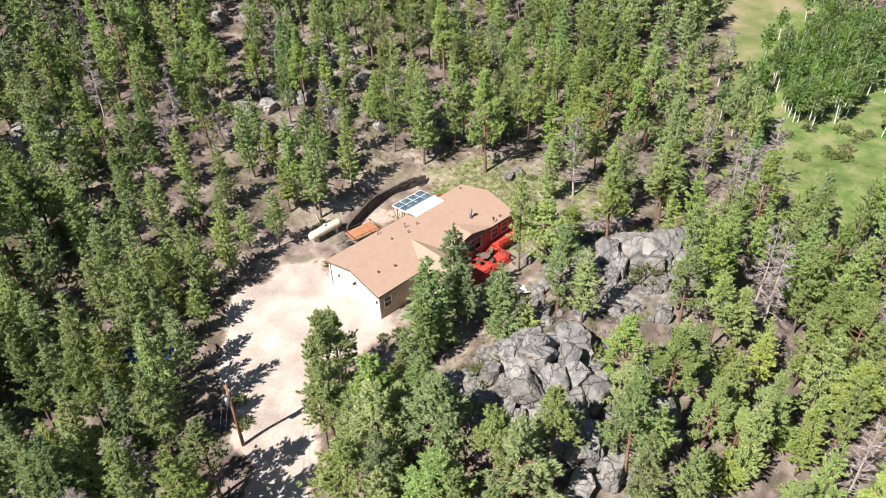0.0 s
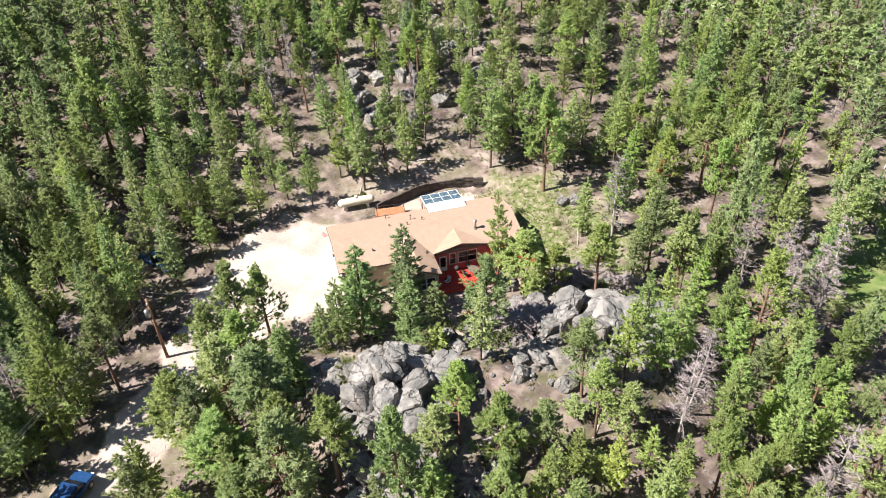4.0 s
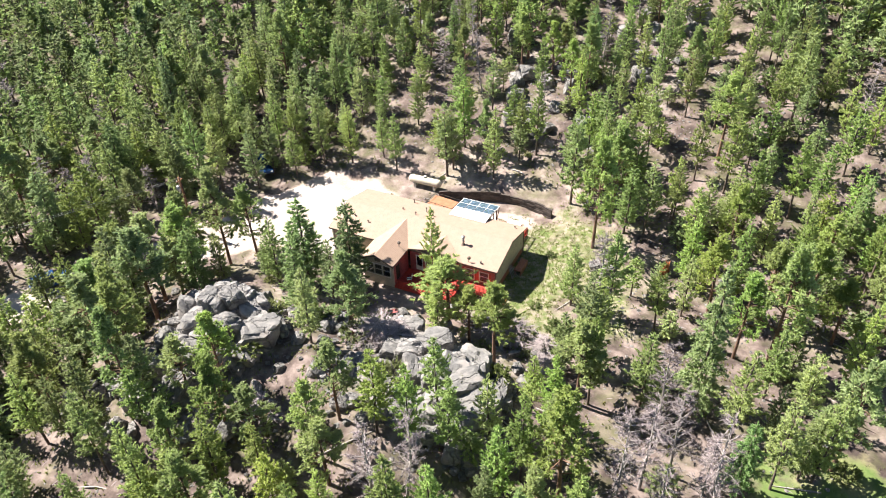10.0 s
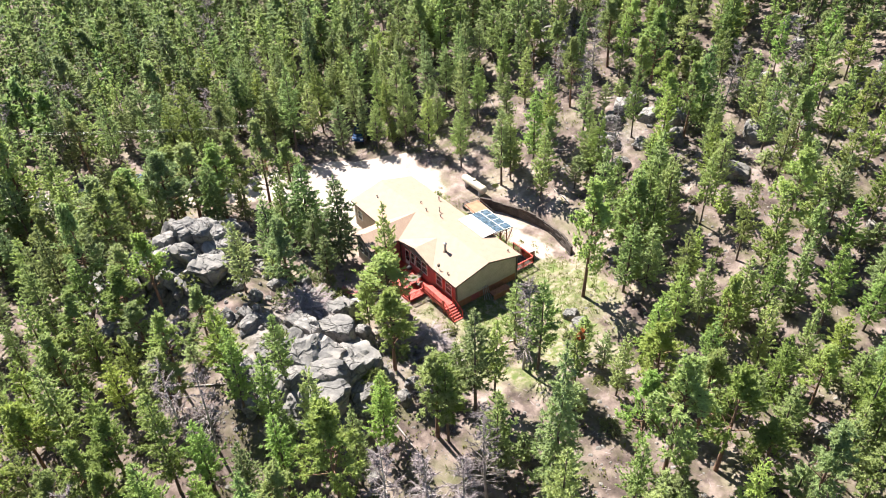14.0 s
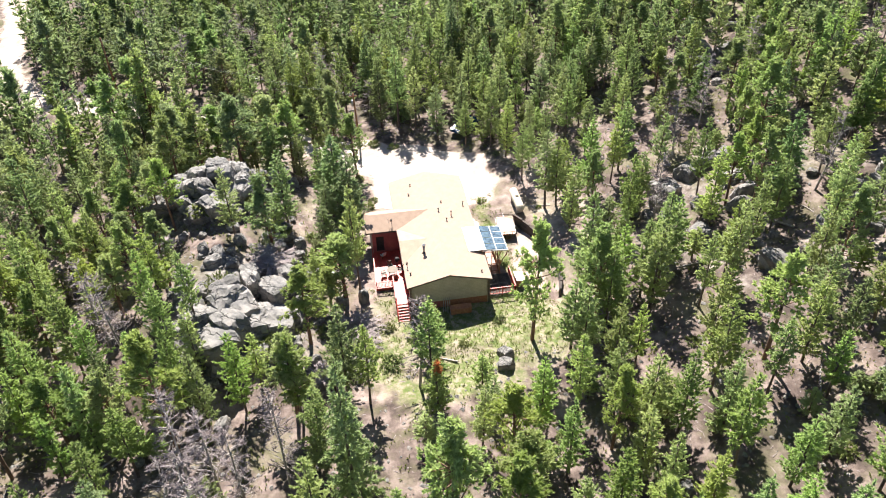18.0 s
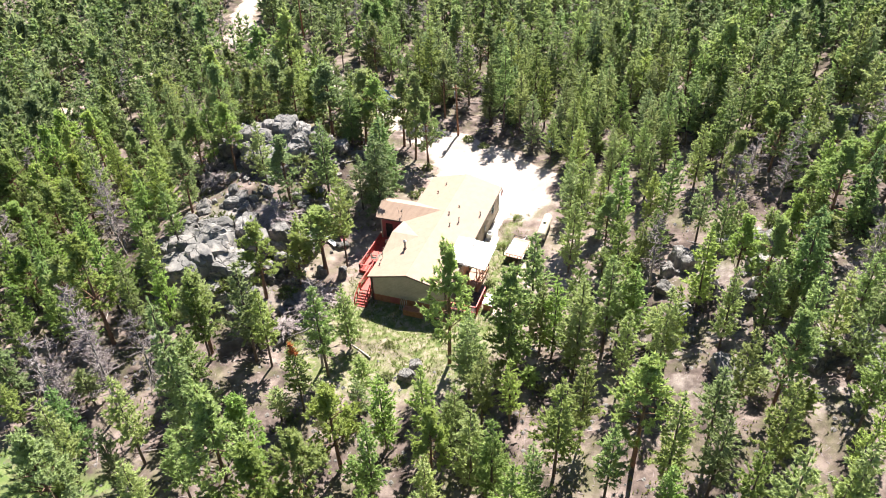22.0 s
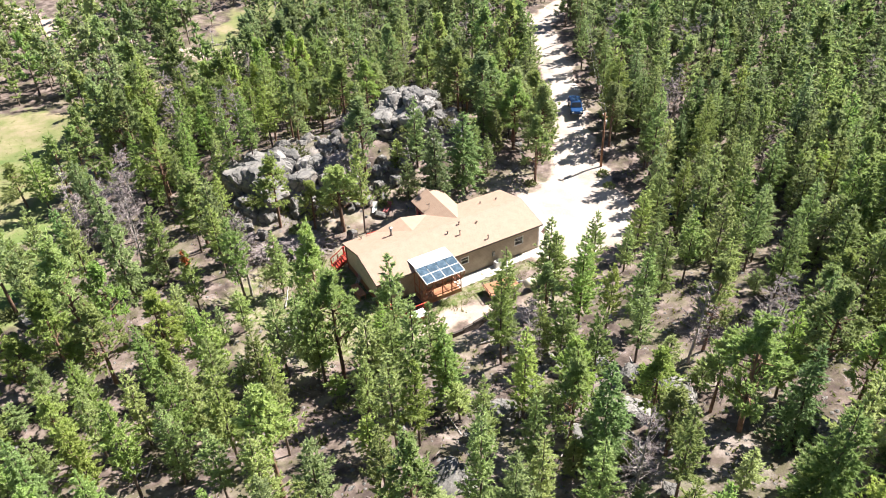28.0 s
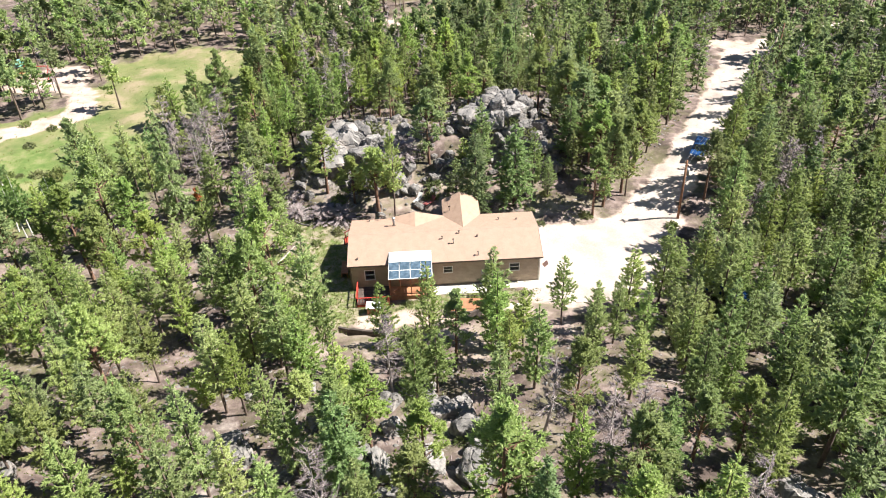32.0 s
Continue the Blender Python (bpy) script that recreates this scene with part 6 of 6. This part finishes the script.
ledges += [(4.9, 25.6, 1.5), (-1.3, 30.1, 1.6), (5.3, 33.9, 1.6), (1.7, 33.9, 1.7), (9.4, 27.5, 1.6), (-1.0, 26.5, 1.5), (16.4, 31.5, 1.7), (4.7, 37.0, 1.4), (-2.7, 33.6, 1.5)]
outcrop("grey granite ledges on the wooded slope", 6, 30.5, [(x, y, gz(x, y) + 0.05 * s, s * 0.85) for x, y, s in ledges], 30, (9, 5), ring=0)
ledges = [(13.2, 48.3, 2.0), (16.9, 51.3, 2.2), (13.2, 41.8, 1.9), (15.6, 43.6, 2.0), (13.8, 39.0, 1.9), (10.4, 48.1, 1.8), (18.8, 53.4, 2.0), (20.5, 49.0, 1.7), (11.5, 53.0, 1.8)]
ledges = ledges[::2] + [(15.0, 38.0, 2.0), (9.1, 47.4, 1.5), (18.6, 50.0, 1.6), (11.0, 45.5, 1.4), (16.1, 41.5, 1.5), (4.4, 58.8, 1.8), (8.0, 55.5, 1.7), (-6.5, 43.4, 1.6)]
outcrop("pale granite blocks exposed high on the slope", 14, 46, [(x, y, gz(x, y) + 0.1 * s, s * 0.9) for x, y, s in ledges], 16, (6, 7), ring=0)
ledges = [(-21.8, 40.4, 1.8), (-24.2, 41.8, 1.9), (-28.4, 43.5, 1.8), (-26, 46, 1.6)]
outcrop("low granite knoll among dense pines", -25, 43, [(x, y, gz(x, y) + 0.35 * s, s) for x, y, s in ledges], 30, (4, 4))
pair = thing("boulder_pair", (19.2, 3.9, gz(19.2, 3.9)), "two pale upright granite boulders in the grass", "rocks")
boulder(pair, 18.6, 4.1, gz(18.6, 4.1) + 0.2, 0.9, 0.8)
boulder(pair, 20.0, 3.8, gz(20.0, 3.8) + 0.2, 1.0, 0.8)
for k in range(70):
    x, y = rng.uniform(-60, 60), rng.uniform(-60, 70)
    if density(x, y) > 0.2:
        s = rng.uniform(0.3, 1.3)
        tagged(boulder(None, x, y, gz(x, y) + s * 0.2, s, 0.7), "weathered grey granite boulder lying in the pine litter", "rock", "loose boulders")


# ---- shrubs, fallen timber, stones and grass ----
for k in range(60):
    x, y = rng.uniform(-45, 45), rng.uniform(-45, 45)
    if density(x, y) > 0.03:
        plant("shrub", x, y, rng.uniform(0.45, 1.1))
for x, y, r in ((-2.4, -13.6, 1.5), (0.6, -13.2, 1.2), (-4.4, -14.6, 1.1), (-11.2, -7.4, 0.9), (-12.6, -6.6, 0.7), (13.0, 4.6, 0.8), (12.2, -7.0, 0.9), (3.6, 7.2, 0.6), (-3.4, 6.7, 0.6),
                (9.4, -16.6, 1.3), (12.6, -17.0, 1.1), (16.4, -12.0, 1.0), (-9.4, 7.2, 0.7), (20.6, 1.8, 0.8), (-18.6, -8.2, 1.0), (-28.6, -5.4, 1.0), (-27.4, -2.6, 0.9)):
    plant("shrub", x, y, r)
for x, y, r in ((5.4, -16.8, 1.7), (7.6, -19.4, 1.5), (9.0, -15.6, 1.6), (11.8, -17.8, 1.4), (13.4, -22.4, 1.7), (3.6, -17.8, 1.5), (-6.8, -21.0, 1.5), (-10.4, -21.8, 1.3), (-12.8, -20.6, 1.5), (-5.2, -26.6, 1.6),
                (15.8, -18.4, 1.4), (8.2, -23.4, 1.8), (1.6, -19.4, 1.6), (-3.6, -17.6, 1.3), (0.2, -15.0, 1.4), (12.4, -13.2, 1.2), (15.0, -10.8, 1.1), (17.6, -7.0, 1.2), (14.6, -4.6, 0.7), (16.2, 0.4, 0.6)):
    bush = plant("shrub", x, y, r, label="pale grey-green bush growing between granite blocks")
    bush.location.z += 0.9 if y < -16 else 0.0
for x, y, h, g in ((4.4, -18.6, 2.4, 2.8), (5.9, -18.9, 2.2, 2.6), (11.9, -9.4, 1.8, 2.6), (13.8, -9.9, 1.9, 2.4), (16.9, -10.6, 1.7, 2.2), (-6.2, -33.4, 1.9, 2.2), (-1.6, -30.6, 1.6, 2.4), (18.6, -13.6, 1.7, 2.2)):
    plant("dead", x, y, h, label="low sprawling dead shrub of bare grey branches", girth=g).location.z += 0.9 if -20 < y < -18 else 0.0
log_mesh = []
for k in range(4):
    pieces = [tube([(-2.6, 0, 0), (-1, 0.05 * k, 0.04), (1, -0.06 * k, 0.05), (2.8, 0, 0.02)], [0.11, 0.10, 0.075, 0.03], 7)]
    for q in range(6):
        bx = rng.uniform(-1.8, 2.5)
        pieces.append(tube([(bx, 0, 0), (bx + 0.3, rng.normal(0, 0.5), rng.uniform(0, 0.6))], [0.03, 0.008], 4))
    log_mesh.append(mesh_from("fallen_log", *join(pieces), M_DEADWOOD, True))
n_logs = 0
while n_logs < 75:
    x, y = rng.uniform(-55, 48), rng.uniform(-50, 52)
    if density(x, y) < 0.04:
        continue
    lg = new("fallen_log", log_mesh[n_logs % 4])
    a, sc = rng.uniform(0, 6.28), rng.uniform(0.4, 1.0)
    dx, dy = math.cos(a) * 2.4 * sc, math.sin(a) * 2.4 * sc
    lg.rotation_euler = (rng.uniform(0, 6.28), -math.atan2(gz(x + dx, y + dy) - gz(x - dx, y - dy), 4.8 * sc), a)
    lg.location, lg.scale = (x, y, gz(x, y) + 0.08), (sc, sc, sc)
    tagged(lg, "grey weathered fallen log among pine litter", "log", "fallen logs")
    n_logs += 1


def scatter(name, count, reach, make, mat, label, where):
    px, py = rng.uniform(-reach, reach, count), rng.uniform(-reach, reach, count)
    ok = where(px, py)
    px, py = px[ok], py[ok]
    pz = ground(px, py)
    Vs, Fs, Ts, n = [], [], [], 0
    for x, y, z in zip(px, py, pz):
        v, f = make()
        Vs.append(v + (x, y, z))
        Fs.append(f + n)
        Ts.append(np.full(len(v), rng.random(), np.float32))
        n += len(v)
    me = mesh_from(name, np.concatenate(Vs), np.concatenate(Fs), mat)
    me.attributes.new("tint", "FLOAT", "POINT").data.foreach_set("value", np.concatenate(Ts))
    return tagged(new(name, me), label, name.replace("_", " "), kind="stuff")


def stone():
    s = 0.06 + 0.22 * rng.random() ** 3
    v = np.array([(1, 0, 0), (0, 1, 0), (-1, 0, 0), (0, -1, 0), (0.6, 0.6, 0.1), (-0.6, 0.6, 0), (-0.6, -0.6, 0.1), (0.6, -0.6, 0), (0, 0, 0.8)]) * s * rng.uniform(0.7, 1.3, (9, 3))
    ring = [0, 4, 1, 5, 2, 6, 3, 7]
    return v, np.array([(ring[i], ring[(i + 1) % 8], 8) for i in range(8)])


def tuft():
    c = np.array([(rng.normal(0, 0.12), rng.normal(0, 0.12), 0.05) for _ in range(3)])
    return tufts(c, np.tile((0, 0, 1.0), (3, 1)), 6, 0.17 * rng.uniform(0.6, 1.3), 0.03, rng, True)


def herb():
    c = np.array([(rng.normal(0, 0.16), rng.normal(0, 0.16), 0.08) for _ in range(2)])
    return tufts(c, np.tile((0, 0, 0.8), (2, 1)), 5, 0.3 * rng.uniform(0.5, 1.3), 0.075, rng, True)


def litter():
    a, ln = rng.uniform(0, 6.28), rng.uniform(0.25, 0.9)
    d = np.array([math.cos(a), math.sin(a), 0]) * ln / 2
    s = np.array([-math.sin(a), math.cos(a), 0]) * 0.025
    return np.array([-d + s, -d - s, d - s * 0.4, d + s * 0.4, (0, 0, 0.07)]), np.array([(0, 1, 4), (1, 2, 4), (2, 3, 4), (3, 0, 4)])


scatter("small_stones", 9000, 46, stone, M_GRANITE, "scattered small granite stones on the ground", lambda x, y: density(x, y) > 0.03)
scatter("branch_litter", 5200, 48, litter, M_TWIG, "grey twigs and branch litter on the forest floor", lambda x, y: density(x, y) > 0.03)
scatter("grass_tufts", 16000, 20, tuft, M_GRASS, "patchy green and straw-coloured grass tufts", lambda x, y: zones(x, y)[4] + 1.6 * np.sin(x * 2.1 + 1.7 * np.sin(y * 1.3)) * np.sin(y * 1.7 + x * 0.6) > -0.2)
scatter("forest_herbs", 9000, 50, herb, M_GRASS, "low green herbs and seedlings on the forest floor", lambda x, y: (density(x, y) > 0.03) & (np.sin(x * 0.31 + 2.1 * np.sin(y * 0.17)) + np.sin(y * 0.37 + x * 0.11) > -0.5))
scatter("meadow_tufts", 9000, 74, tuft, M_GRASS, "coarse meadow grass clumps", lambda x, y: zones(x, y)[2] > -3.0)
for k in range(46):
    x, y = 60 + rng.normal(0, 14), -24 + rng.normal(0, 12)
    if zones(np.array([x]), np.array([y]))[2][0] > -6:
        plant("shrub", x, y, rng.uniform(0.6, 1.5))
